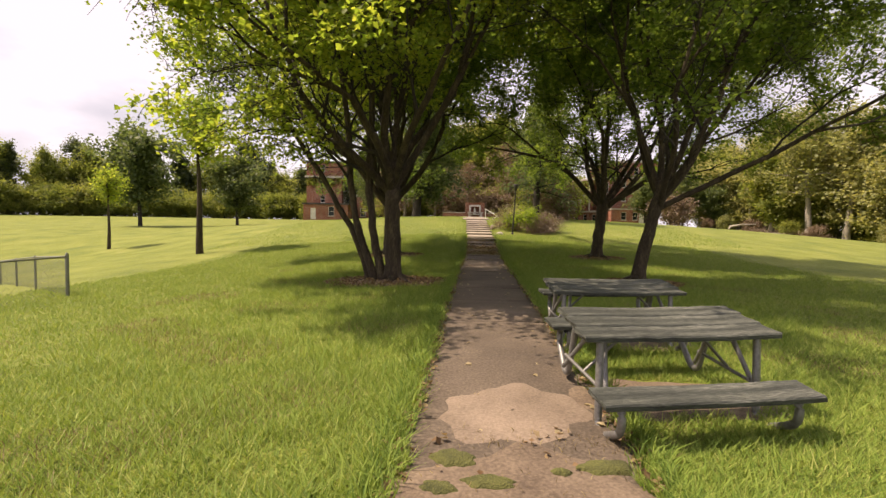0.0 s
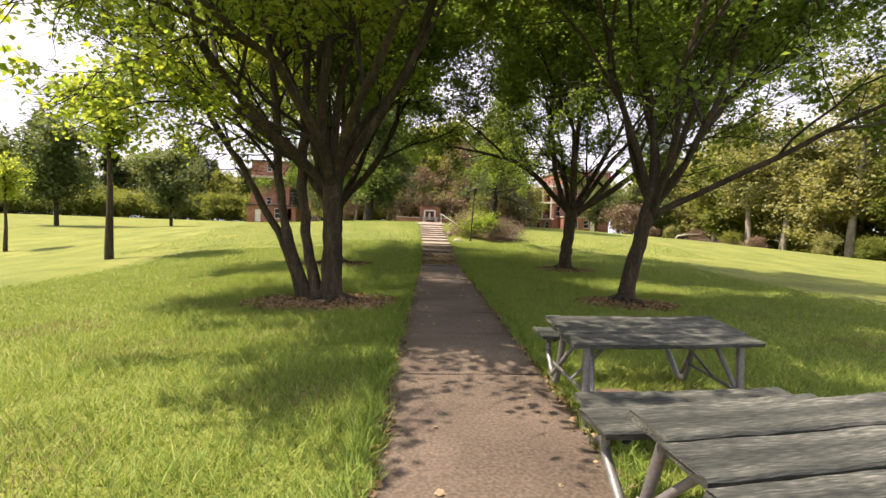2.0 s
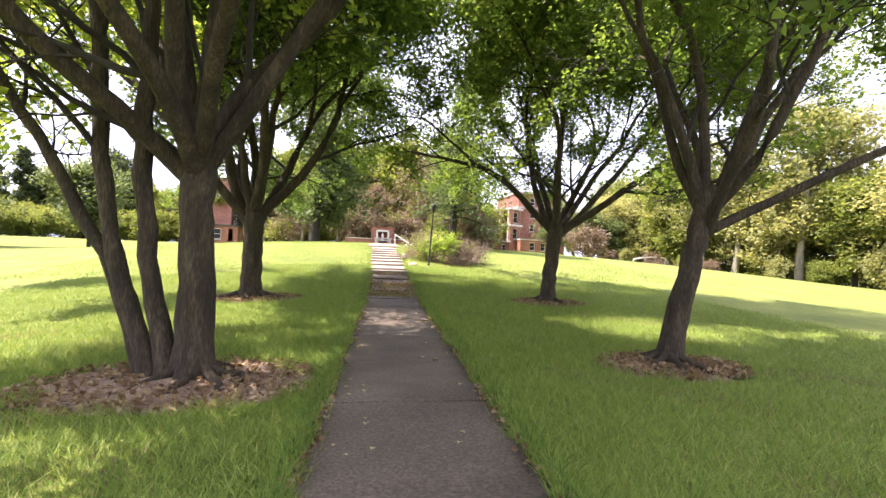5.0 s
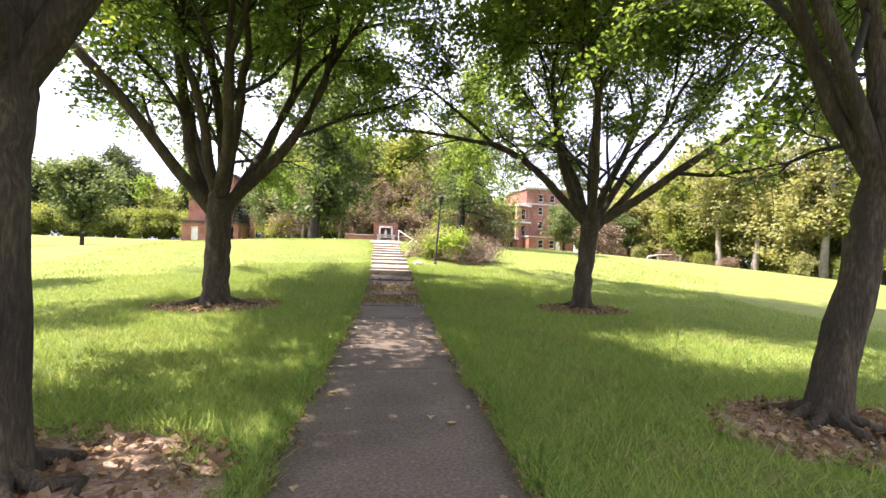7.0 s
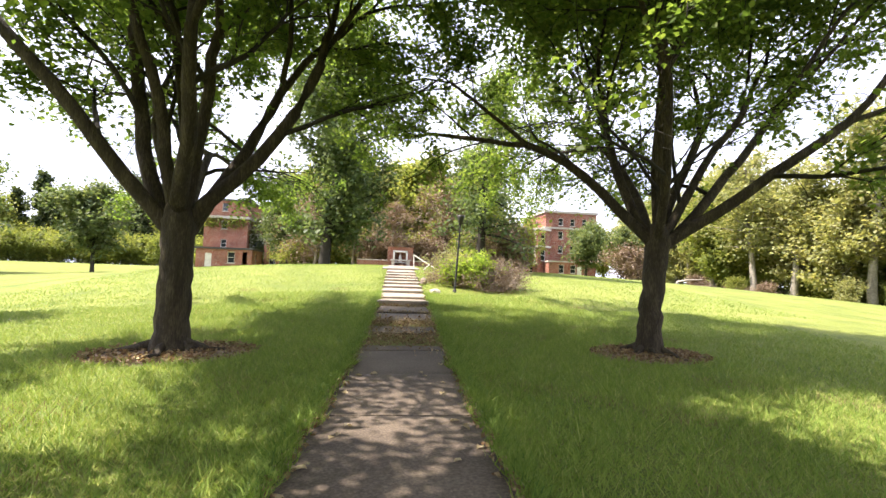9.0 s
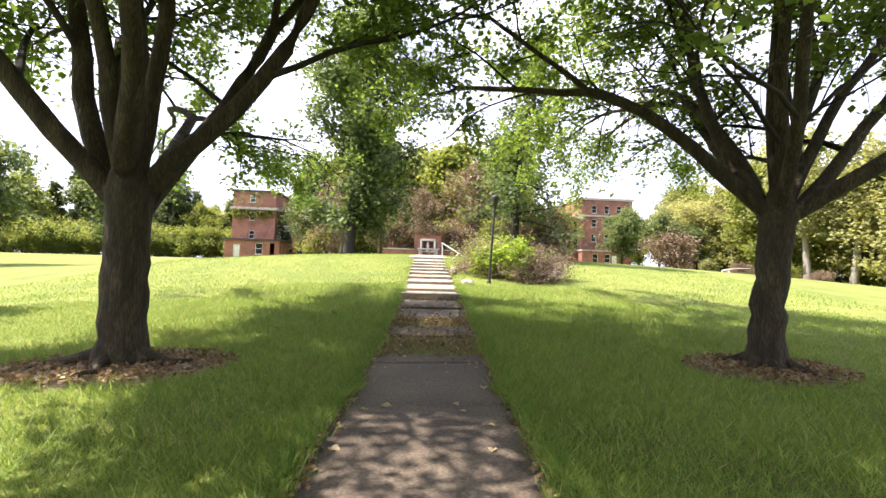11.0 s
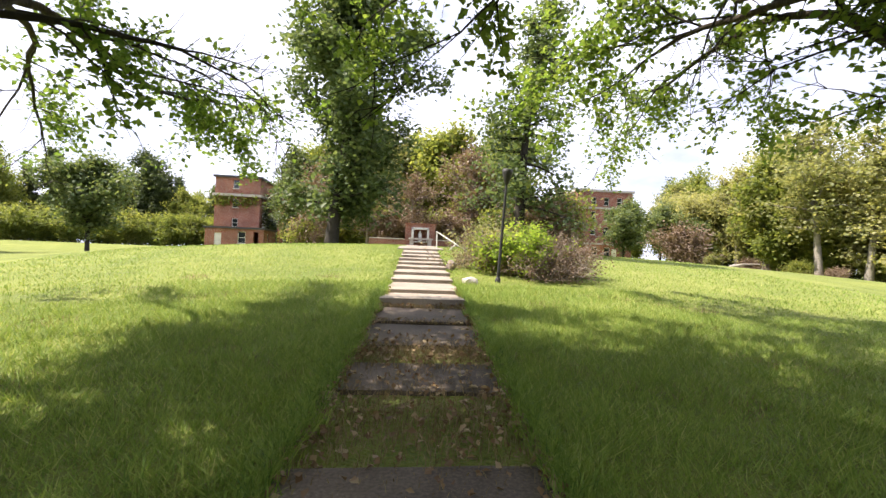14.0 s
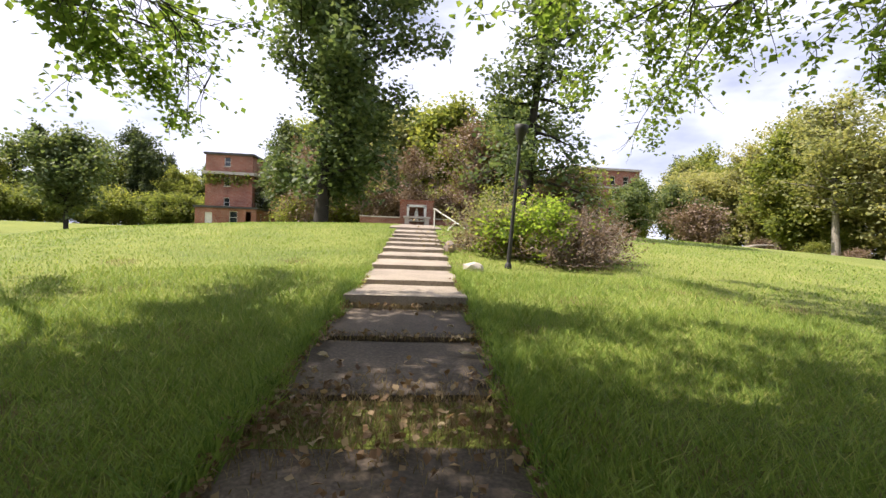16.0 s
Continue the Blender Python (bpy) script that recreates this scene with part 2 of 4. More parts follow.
def tube(pts, radii, sides=6):
    """Vertices and quads of a tapering tube along the points."""
    pts = np.asarray(pts, float)
    d = np.gradient(pts, axis=0)
    d /= np.linalg.norm(d, axis=1, keepdims=True) + 1e-9
    ref = np.where(np.abs(d[:, 2:3]) > 0.9, np.array([[1.0, 0, 0]]), np.array([[0, 0, 1.0]]))
    u = np.cross(d, ref)
    u /= np.linalg.norm(u, axis=1, keepdims=True) + 1e-9
    w = np.cross(d, u)
    a = np.arange(sides) * 2 * np.pi / sides
    ring = u[:, None, :] * np.cos(a)[None, :, None] + w[:, None, :] * np.sin(a)[None, :, None]
    v = (pts[:, None, :] + ring * np.asarray(radii, float)[:, None, None]).reshape(-1, 3)
    i = np.arange(len(pts) - 1)[:, None] * sides
    k = np.arange(sides)[None, :]
    n = (k + 1) % sides
    f = np.stack([i + k, i + n, i + sides + n, i + sides + k], -1).reshape(-1, 4)
    return v, f


def join(pieces):
    vs, fs, o = [], [], 0
    for v, f in pieces:
        vs.append(v)
        fs.append(f + o)
        o += len(v)
    return np.concatenate(vs), np.concatenate(fs)


def thing(name, m, label, category, group="", kind=""):
    e = new(name)
    e.matrix_world = m
    return tagged(e, label, category, group, kind)


def bent(points, step=0.05, radius=0.12):
    """A pipe's line through the points, with rounded bends."""
    p = [Vector(q) for q in points]
    out = [p[0]]
    for a, b, c in zip(p, p[1:], p[2:]):
        r = min(radius, (a - b).length / 2, (c - b).length / 2)
        s, e = b + (a - b).normalized() * r, b + (c - b).normalized() * r
        for k in range(7):
            t = k / 6
            out.append(s * (1 - t) ** 2 + b * 2 * t * (1 - t) + e * t * t)
    out.append(p[-1])
    return [tuple(q) for q in out]


# ---- lie of the land ----
PROFILE_Y = np.array([-60, 0, 4, 8, 12, 16, 20.6, 22.1, 25, 26.74, 28.6, 30.4, 33.3, 36.05, 39.3, 42, 46, 58, 80, 100, 150, 400.0])
PROFILE_Z = np.array([-0.6, -0.10, -0.04, -0.02, 0, 0.01, 0.12, 0.2, 0.38, 0.5, 0.63, 0.78, 1.05, 1.3, 1.58, 1.83, 2.08, 2.2, 2.1, 2.1, 2.0, 1.0])
LINE_Y = np.array([-20, 0, 3, 6.1, 11.6, 15.5, 20.6, 22.1, 29.4, 42.0, 60])
LINE_X = np.array([-1.2, 0.32, 0.54, 0.74, 1.12, 1.38, 1.74, 1.86, 2.28, 2.88, 3.8])
KERNEL = np.linspace(-2.0, 2.0, 9)


def centre(y):
    """The middle of the path at that y."""
    y = np.asarray(y, float)
    return np.mean([np.interp(y + k, LINE_Y, LINE_X) for k in KERNEL], axis=0)


def land(x, y):
    x, y = np.asarray(x, float), np.asarray(y, float)
    z = np.mean([np.interp(y + k * 0.8, PROFILE_Y, PROFILE_Z) for k in KERNEL], axis=0)
    q = x - centre(y)
    left = 3.6 * np.tanh(q * q / 900) * np.interp(y, [30, 60, 78, 96], [1, 0.62, 0.5, 0.2])
    right = 3.6 * np.tanh(q * q / 3000) * np.interp(y, [60, 78, 96], [1, 0.8, 0.3])
    z = z - np.where(q < 0, left, right)
    return z + 0.012 * np.sin(x * 0.9 + 0.4) * np.sin(y * 0.7) * np.clip(np.abs(q) - 1.2, 0, 1)


def g(x, y):
    return float(land(x, y))

# ---- ground ----
def axis(fine0, fine1, step, far):
    a = list(np.arange(fine0, fine1 + 1e-6, step))
    d = step
    while a[-1] < far:
        d *= 1.25
        a.append(a[-1] + d)
    d, b = step, []
    q = fine0
    while q > -far:
        d *= 1.25
        q -= d
        b.append(q)
    return np.array(b[::-1] + a)


gx, gy = axis(-14, 16, 0.25, 1500), axis(-4, 50, 0.25, 1500)
GX, GY = np.meshgrid(gx, gy)
GZ = land(GX, GY)
on_path = (np.abs(GX - centre(GY)) < 0.85) & (GY > -6) & (GY < 46)
GZ = GZ - on_path * np.interp(GY, [24, 27], [0.05, 0.3])
nx, ny = len(gx), len(gy)
idx = np.arange(nx * ny).reshape(ny, nx)
faces = np.stack([idx[:-1, :-1], idx[:-1, 1:], idx[1:, 1:], idx[1:, :-1]], -1).reshape(-1, 4)
ground = smooth(part("ground", (np.stack([GX, GY, GZ], -1).reshape(-1, 3), faces), M_LAWN))
tagged(ground, "mown green lawn rising to a low crest", "lawn", kind="structure")


# ---- trees ----
def limb_line(rng, p, d, length, steps, wander, rise):
    pts, p, d = [np.array(p, float)], np.array(p, float), np.array(d, float)
    d /= np.linalg.norm(d)
    for _ in range(steps):
        d = d + rng.normal(0, wander, 3) + np.array([0, 0, rise])
        d /= np.linalg.norm(d)
        p = p + d * length / steps
        pts.append(p)
    return np.array(pts)


def side_way(rng, d, spread):
    d = d / np.linalg.norm(d)
    r = rng.normal(0, 1, 3)
    r -= d * r.dot(d)
    r /= np.linalg.norm(r)
    return d * math.cos(spread) + r * math.sin(spread)


def leaves(rng, at, count, scatter, size, droop=0.35):
    """Folded leaves scattered round the points at."""
    c = at[rng.integers(0, len(at), count)] + rng.normal(0, scatter, (count, 3))
    d = rng.normal(0, 1, (count, 3)) * np.array([1, 1, 0.6]) - np.array([0, 0, droop])
    d /= np.linalg.norm(d, axis=1, keepdims=True)
    w = np.cross(d, rng.normal(0, 0.45, (count, 3)) + np.array([0, 0, 1.0]))
    w /= np.linalg.norm(w, axis=1, keepdims=True) + 1e-9
    n = np.cross(w, d)
    s = (size * rng.uniform(0.65, 1.25, count))[:, None]
    a, b = c - d * s * 0.5, c + d * s * 0.5
    m = c - d * s * 0.06
    l, r = m + w * s * 0.42 + n * s * 0.14, m - w * s * 0.42 + n * s * 0.14
    v = np.stack([a, l, b, r], 1).reshape(-1, 3)
    i = np.arange(count)[:, None] * 4
    f = np.concatenate([i + np.array([0, 1, 2]), i + np.array([0, 2, 3])], 1).reshape(-1, 3)
    return v, f


def grow(rng, p, d, length, r, level, droop, out):
    """A limb that forks in two at its end and throws a side branch, down to three forks; out takes (line, radii, level)."""
    rise = (0.035, 0.02, 0.0 - droop, -0.02 - droop)[level]
    n = (7, 6, 6, 5)[level]
    line = limb_line(rng, p, d, length, n, (0.075, 0.1, 0.13, 0.15)[level], rise)
    end = r * (0.68, 0.62, 0.5, 0.3)[level]
    out.append((line, np.linspace(r, end, n + 1), level))
    if level == 3:
        return
    way = line[-1] - line[-2]
    split = rng.uniform(0.24, 0.5)
    for k in range(2):
        c = side_way(rng, way, split * (1 if k else 0.75))
        c[2] = max(c[2], -0.05 if level < 2 else -0.3)
        grow(rng, line[-1] - way * 0.1, c, length * rng.uniform(0.68, 0.86), end * (0.86 if k == 0 else 0.68), level + 1, droop, out)
    for k in range(2 if level else 1):
        i = int(rng.integers(2, n - 1))
        c = side_way(rng, line[i + 1] - line[i], rng.uniform(0.6, 1.0))
        c[2] = max(c[2], 0.0)
        grow(rng, line[i], c, length * rng.uniform(0.55, 0.75), r * rng.uniform(0.34, 0.46), max(level + 1, 2), droop, out)


def lawn_tree(name, seed, base, fork, limbs, girth, label, leaf_count, leaf_mat, lean=(0, 0), stems=(), leaf=0.118, reach=2.5, bald=0.2, low=3.1, thick=1.0, group=""):
    """A broad shade tree: trunk to the fork, then limbs by (compass turn, lean from upright, share of reach). stems: more trunks from the ground."""
    rng = np.random.default_rng(seed)
    t = thing(name, Matrix.Translation(base), label, "tree", group)
    for k in range(7):
        a = k * 0.9 + rng.uniform(-0.3, 0.3)
        far = rng.uniform(0.45, 1.15)
        pts = []
        for q in np.linspace(0, 1, 7):
            r, b = girth * 0.6 + far * q, a + 0.45 * q * rng.uniform(-1, 1)
            rx, ry = r * math.cos(b), r * math.sin(b)
            pts.append((rx, ry, g(base[0] + rx, base[1] + ry) - base[2] + 0.15 * (1 - q) ** 2 + 0.05 - 0.05 * q))
        smooth(part("root", tube(pts, np.linspace(girth * 0.34, 0.018, 7), 7), M_BARK, t))
    lx, ly = lean
    top = np.array([lx, ly, fork])
    trunks = [([(0, 0, -0.15), (lx * 0.22, ly * 0.22, fork * 0.3), (lx * 0.62, ly * 0.62, fork * 0.7), tuple(top), tuple(top + np.array([lx * 0.1, ly * 0.1, 0.35]))],
               [girth * 1.1, girth, girth * 0.93, girth * 1.02, girth * 0.55])] + list(stems)
    shoots = []
    for k, (pts, radii) in enumerate(trunks):
        pts = np.array(pts, float)
        u = np.linspace(0, 1, len(pts))
        n = max(16, 4 * len(pts))
        q = np.linspace(0, 1, n)
        line = np.stack([np.interp(q, u, pts[:, a]) for a in range(3)], -1)
        for _ in range(2):
            line[1:-1] = (line[:-2] + 2 * line[1:-1] + line[2:]) / 4
        line[2:-1] += rng.normal(0, 0.012, (n - 3, 3))
        rad = np.interp(q, np.linspace(0, 1, len(radii)), radii)
        v, f = tube(line, rad, 14)
        ang = np.arctan2(v[:, 1] - pts[0][1], v[:, 0] - pts[0][0])
        foot = np.clip(1 - (v[:, 2] - pts[0][2]) / 0.6, 0, 1) ** 2
        flare = 1 + foot * (0.6 + 0.4 * np.sin(ang * 5 + seed)) + 0.03 * np.sin(ang * 3 + v[:, 2] * 2.1 + seed)
        c = np.repeat(line, 14, axis=0)
        v = c + (v - c) * np.stack([flare, flare, np.ones_like(flare)], -1)
        v += rng.normal(0, 0.006, v.shape)
        smooth(part("trunk", (v, f), M_BARK, t))
        if k:
            for j in range(8):
                i = int(n * (0.45 + 0.5 * j / 8))
                way = side_way(rng, line[i + 1] - line[i], rng.uniform(0.45, 0.9))
                way[2] = max(way[2], 0.1)
                grow(rng, line[i], way, reach * rng.uniform(0.45, 0.65), rad[i] * 0.5, 2, 0.0, shoots)
            grow(rng, line[-1], line[-1] - line[-2], reach * 0.6, rad[-1], 1, 0.0, shoots)
    for az, tilt, share in limbs:
        a, e = radians(az), radians(tilt)
        d = np.array([math.sin(a) * math.sin(e), math.cos(a) * math.sin(e), math.cos(e)])
        p = top + np.array([d[0], d[1], 0]) * girth * 0.35 - np.array([0, 0, rng.uniform(0.0, 0.45)])
        grow(rng, p, d, reach * share, girth * rng.uniform(0.44, 0.56), 0, 0.05 if tilt > 42 else 0.01, shoots)
    fine, tips = [], []
    for line, rad, level in shoots:
        line = line.copy()
        line[:, 2] = np.maximum(line[:, 2], np.minimum(line[0, 2], low - 0.25))
        if level < 2:
            smooth(part("limb", tube(line, rad, 9), M_BARK, t))
            continue
        fine.append(tube(line, np.maximum(rad, 0.006), 5))
        bare_twig = rng.uniform() < bald
        full = int(rng.choice([1, 2, 3]))
        for _ in range(4 if level == 2 else 6):
            i = int(rng.integers(1, len(line)))
            w = side_way(rng, line[i] - line[i - 1], rng.uniform(0.4, 1.2))
            c = limb_line(rng, line[i], w, rng.uniform(0.35, 0.95), 4, 0.2, -0.06)
            fine.append(tube(c, np.linspace(0.009, 0.003, 5), 3))
            if not bare_twig:
                tips += [c[1:]] * full
        if level == 3 and not bare_twig:
            tips += [line[2:]] * full
    part("branchwork", join(fine), M_TWIG, t)
    tips = np.concatenate(tips)
    tips = tips[(tips[:, 2] > low) & ((np.hypot(tips[:, 0], tips[:, 1]) > 1.8) | (tips[:, 2] > 4.5))]
    # extra leaf layer above 8 m, mostly unseen, added to deepen the lawn's shade
    upper = tips[tips[:, 2] > 8.0]
    crown = join([leaves(rng, tips, leaf_count, 0.13, leaf), leaves(rng, upper, int(leaf_count * thick), 0.5, leaf * 1.15)])
    part("crown", crown, leaf_mat, t, "green summer foliage with gaps of sky")
    return t


A_BASE = (-1.25, 11.9, g(-1.25, 11.9))
stems_a = [([(-0.22, 0.05, -0.1), (-0.5, 0.1, 1.0), (-0.66, 0.1, 2.3), (-0.55, 0.0, 4.0), (-0.6, -0.1, 6.0), (-0.7, -0.2, 7.5)], [0.115, 0.10, 0.095, 0.085, 0.06, 0.045]),
           ([(-0.40, 0.1, -0.1), (-0.85, 0.25, 1.0), (-1.15, 0.3, 2.2), (-1.2, 0.2, 4.0), (-1.5, 0.1, 6.0), (-1.8, 0, 7.2)], [0.105, 0.09, 0.085, 0.075, 0.055, 0.04]),
           ([(-0.55, 0.25, -0.1), (-1.0, 0.5, 1.0), (-1.7, 0.7, 2.2), (-2.6, 0.8, 3.6), (-3.4, 0.8, 4.9), (-4.2, 0.8, 6.0)], [0.09, 0.08, 0.07, 0.06, 0.045, 0.035])]
lawn_tree("maple_tree", 11, A_BASE, 2.7, [(300, 9, 1.1), (75, 12, 1.1), (95, 20, 1.0), (60, 38, 0.95), (205, 26, 1.0), (240, 46, 1.0), (285, 50, 0.95), (325, 40, 1.0), (150, 40, 0.95), (180, 52, 0.8)], 0.195,
          "maple with several stems from one base, full green crown", 54000, M_LEAFY, (-0.08, 0.08), stems_a, group="shade trees by the path", reach=3.35, bald=0.34, thick=1.3)
B_BASE = (-2.25, 20.1, g(-2.25, 20.1))
lawn_tree("shade_tree", 12, B_BASE, 2.3, [(249, 18, 1.0), (10, 6, 1.0), (69, 14, 1.0), (69, 42, 1.12), (249, 46, 1.1), (330, 36, 1.05), (20, 42, 1.1), (160, 34, 0.9), (280, 38, 1.05), (352, 50, 1.05)], 0.275,
          "dark-barked shade tree with a vase of limbs and green crown", 66000, M_LEAF, group="shade trees by the path", reach=3.75, bald=0.33, thick=1.3)
C_BASE = (6.54, 20.1, g(6.54, 20.1))
lawn_tree("shade_tree", 17, C_BASE, 2.25, [(302, 24, 1.0), (305, 34, 0.95), (20, 5, 1.0), (122, 48, 1.1), (122, 16, 1.0), (30, 40, 1.05), (212, 34, 0.85), (72, 44, 1.15), (345, 36, 1.0), (50, 52, 1.2), (12, 50, 1.1)], 0.225,
          "shade tree with spreading limbs and thinning green crown", 66000, M_LEAF, (0.16, -0.05), group="shade trees by the path", reach=3.75, bald=0.36, thick=1.2)
D_BASE = (5.13, 12.45, g(5.13, 12.45))
lawn_tree("leaning_tree", 14, D_BASE, 2.35, [(104, 56, 1.15), (330, 10, 1.1), (100, 18, 1.05), (335, 24, 1.0), (200, 38, 0.95), (30, 42, 1.0), (150, 44, 1.0), (285, 14, 0.95), (70, 48, 1.0)], 0.165,
          "slender leaning tree with a long low limb and green crown", 42000, M_LEAF, (0.5, -0.08), group="shade trees by the path", reach=3.2, bald=0.42, thick=0.5)


def wood_tree(name, seed, h, r, bare, clumps, leaf, mat, bark, label, shape="round"):
    """A far tree: trunk, limbs and a crown of leaf clumps; made once at the origin, copied after."""
    rng = np.random.default_rng(seed)
    t = thing(name, Matrix(), label, "tree")
    line = limb_line(rng, (0, 0, -0.4), (0, 0, 1), h * 0.9, 9, 0.05, 0.1)
    trunk = [tube(line, np.linspace(0.024 * h, 0.02, 10), 8)]
    centres = []
    for k in range(34):
        s = bare + (0.95 - bare) * k / 34
        i = min(int(s / 0.95 * 9), 8)
        a = rng.uniform(0, 2 * math.pi)
        if shape == "cone":
            reach, up = r * (1 - (s - bare) / (1.02 - bare)) * rng.uniform(0.7, 1.1) + 0.3, -0.02
        else:
            reach, up = r * math.sin(math.pi * min(0.97, 0.22 + 0.75 * (s - bare) / (1 - bare))) * rng.uniform(0.55, 1.2), 0.35
        b = limb_line(rng, line[i] * [1, 1, 0] + [0, 0, h * s * 0.95], (math.cos(a), math.sin(a), up), reach, 5, 0.12, 0.02 if shape != "cone" else -0.03)
        trunk.append(tube(b, np.linspace(0.007 * h, 0.01, 6), 5))
        for q in b[1:]:
            centres.append(q)
            centres.append(q + rng.normal(0, 0.09 * r + 0.15, 3))
    smooth(part("trunk", trunk[0], bark, t))
    tagged(part("branchwork", join(trunk[1:]), bark, t), kind="stuff")
    part("crown", leaves(rng, np.array(centres), clumps, 0.05 * r + (0.12 if shape == "cone" else 0.22), leaf, 0.3), mat, t)
    return t


def plant(proto, x, y, size, turn, label=""):
    o = copy_thing(proto, Matrix.Translation((x, y, g(x, y))) @ pose(0, 0, 0, 0, 0, turn))
    o.scale = (size, size, size * random.uniform(0.92, 1.08))
    if label:
        tagged(o, label)
    return o


def at_pose(ob, x, y, turn=0):
    ob.matrix_world = Matrix.Translation((x, y, g(x, y))) @ pose(0, 0, 0, 0, 0, turn)


# single trees on the far lawn
round_tree = wood_tree("round_tree", 31, 10.6, 4.6, 0.26, 11000, 0.4, M_NEEDLE, M_TWIG, "round-crowned green tree alone on the open lawn")
at_pose(round_tree, -31.6, 72.5)
lot = [plant(round_tree, -42.3, 66, 1.2, 140, "tall green tree standing on the far lawn"), plant(round_tree, 52.5, 104, 1.05, 200, "green tree beside the brick building"), plant(round_tree, 39.5, 93, 1.0, 250, "green tree beside the brick building"), plant(round_tree, 58, 100, 0.9, 20, "green tree beside the brick building")]
tall_conifer = wood_tree("overgrown_conifer", 32, 21, 6.3, 0.11, 34000, 0.36, M_NEEDLE, M_TWIG, "tall dense conifer hung with vines on the crest")
at_pose(tall_conifer, -3.05, 52.6)
thin_conifer = wood_tree("thin_conifer", 33, 15.5, 4.1, 0.16, 7000, 0.26, M_NEEDLE, M_TWIG, "tall thin conifer with sparse drooping boughs", "cone")
at_pose(thin_conifer, 8.6, 44.4)
sapling = wood_tree("sapling", 34, 9.0, 1.9, 0.62, 2200, 0.24, M_LEAFY, M_BARK, "slender young tree with a bare stem on the lawn")
at_pose(sapling, -13.4, 26.0)
stake_tree = plant(sapling, -25.5, 36, 0.7, 60, "small young tree on the lawn")

# woods round the lawn
protos = [wood_tree("woodland_tree", 41, 13, 4.6, 0.16, 11000, 0.38, M_FAR, M_TWIG, "green tree at the edge of the woods"),
          wood_tree("woodland_tree", 42, 15, 4.2, 0.2, 11000, 0.38, M_DARK, M_TWIG, "dark green tree at the edge of the woods"),
          wood_tree("woodland_tree", 43, 12, 5.2, 0.12, 11000, 0.38, M_FARY, M_PALE, "yellowing tree with pale limbs at the edge of the woods"),
          wood_tree("woodland_tree", 44, 11, 4.4, 0.12, 5000, 0.28, M_BROWN, M_DEAD, "half-dead brown tree in the woods"),
          wood_tree("woodland_conifer", 45, 15, 3.6, 0.1, 11000, 0.38, M_DARK, M_TWIG, "dark conifer in the woods", "cone"),
          wood_tree("woodland_shrub", 46, 4.5, 3.2, 0.02, 6000, 0.3, M_FAR, M_TWIG, "leafy shrub along the edge of the woods"),
          wood_tree("woodland_shrub", 47, 3.6, 3.0, 0.02, 4500, 0.25, M_BROWN, M_DEAD, "brown bare shrub along the edge of the woods"),
          wood_tree("woodland_shrub", 48, 5.0, 2.8, 0.05, 5000, 0.3, M_FARY, M_PALE, "yellow-green shrub along the edge of the woods"),
          wood_tree("woodland_tree", 49, 16, 4.6, 0.3, 6500, 0.34, M_FARY, M_PALE, "tall thin-leaved tree with a pale trunk")]
for k, o in enumerate(protos):
    at_pose(o, (-95, -88, 72, 9, -100, 80, 30, 62, 66)[k], (120, 128, 60, 66, 118, 75, 62, 50, 46)[k])
    tagged(o, group="trees of the woods")


def row(points, kinds, spacing, depth, size, seed):
    """Trees along a line of places, some ranks deep."""
    rng = np.random.default_rng(seed)
    p = np.array(points, float)
    leg = np.concatenate([[0], np.cumsum(np.linalg.norm(np.diff(p, axis=0), axis=1))])
    for rank in range(depth):
        for s in np.arange(rank * spacing * 0.5, leg[-1], spacing):
            s2 = s + rng.uniform(-0.3, 0.3) * spacing
            x, y = np.interp(s2, leg, p[:, 0]), np.interp(s2, leg, p[:, 1])
            d = np.array([x - 2, y - 10])
            d /= np.linalg.norm(d)
            q = rank * 6 + rng.uniform(-1, 1)
            plant(protos[kinds[rng.integers(0, len(kinds))]], x + d[0] * q, y + d[1] * q, size * rng.uniform(0.85, 1.2), rng.uniform(0, 360))


row([(-125, 40), (-110, 80), (-85, 112), (-50, 122), (-34, 118)], [0, 1, 1, 4, 0], 6.5, 2, 1.15, 61)
row([(-122, 42), (-104, 82), (-80, 104), (-46, 112), (-31, 110)], [5], 4.2, 2, 1.15, 62)
row([(-13, 102), (0, 94), (10, 88), (19, 92)], [0, 2, 0, 0], 6, 2, 1.4, 63)
row([(-8.5, 72), (-5, 66), (4, 62), (12, 62), (15, 66)], [3, 5, 3, 0, 6], 3.4, 1, 0.72, 64)
row([(-13.5, 90), (-11, 80), (-9.5, 74)], [1, 0, 1], 4.5, 1, 0.8, 65)
row([(60, 112), (62, 92), (58, 74), (62, 58), (66, 40), (70, 15), (72, -20)], [2, 0, 2, 8, 2, 0, 8], 6.0, 3, 1.3, 66)
row([(56, 100), (53, 78), (57, 60), (60, 42), (64, 15)], [5, 6, 7, 5], 8.0, 1, 0.55, 67)
row([(64, 116), (66, 92), (62, 74), (66, 58), (70, 40), (74, 15)], [5], 4.5, 1, 0.95, 73)
row([(-125, 40), (-120, 0), (-80, -60), (0, -80), (60, -60), (75, -20)], [0, 1], 14, 1, 1.2, 68)
row([(12, 68), (15.5, 78), (21, 94), (27, 110)], [1, 0, 4, 0], 4.2, 2, 0.85, 69)
row([(-60, 140), (-20, 138), (10, 130), (40, 146), (78, 128)], [0, 1], 7, 1, 1.2, 70)
row([(-12, 92), (-7, 76), (2, 68), (12, 70), (20, 88)], [5, 5, 6], 3.2, 1, 1.0, 71)
plant(protos[6], 10.7, 45.7, 0.9, 40, "dead brown brush under a thin conifer")
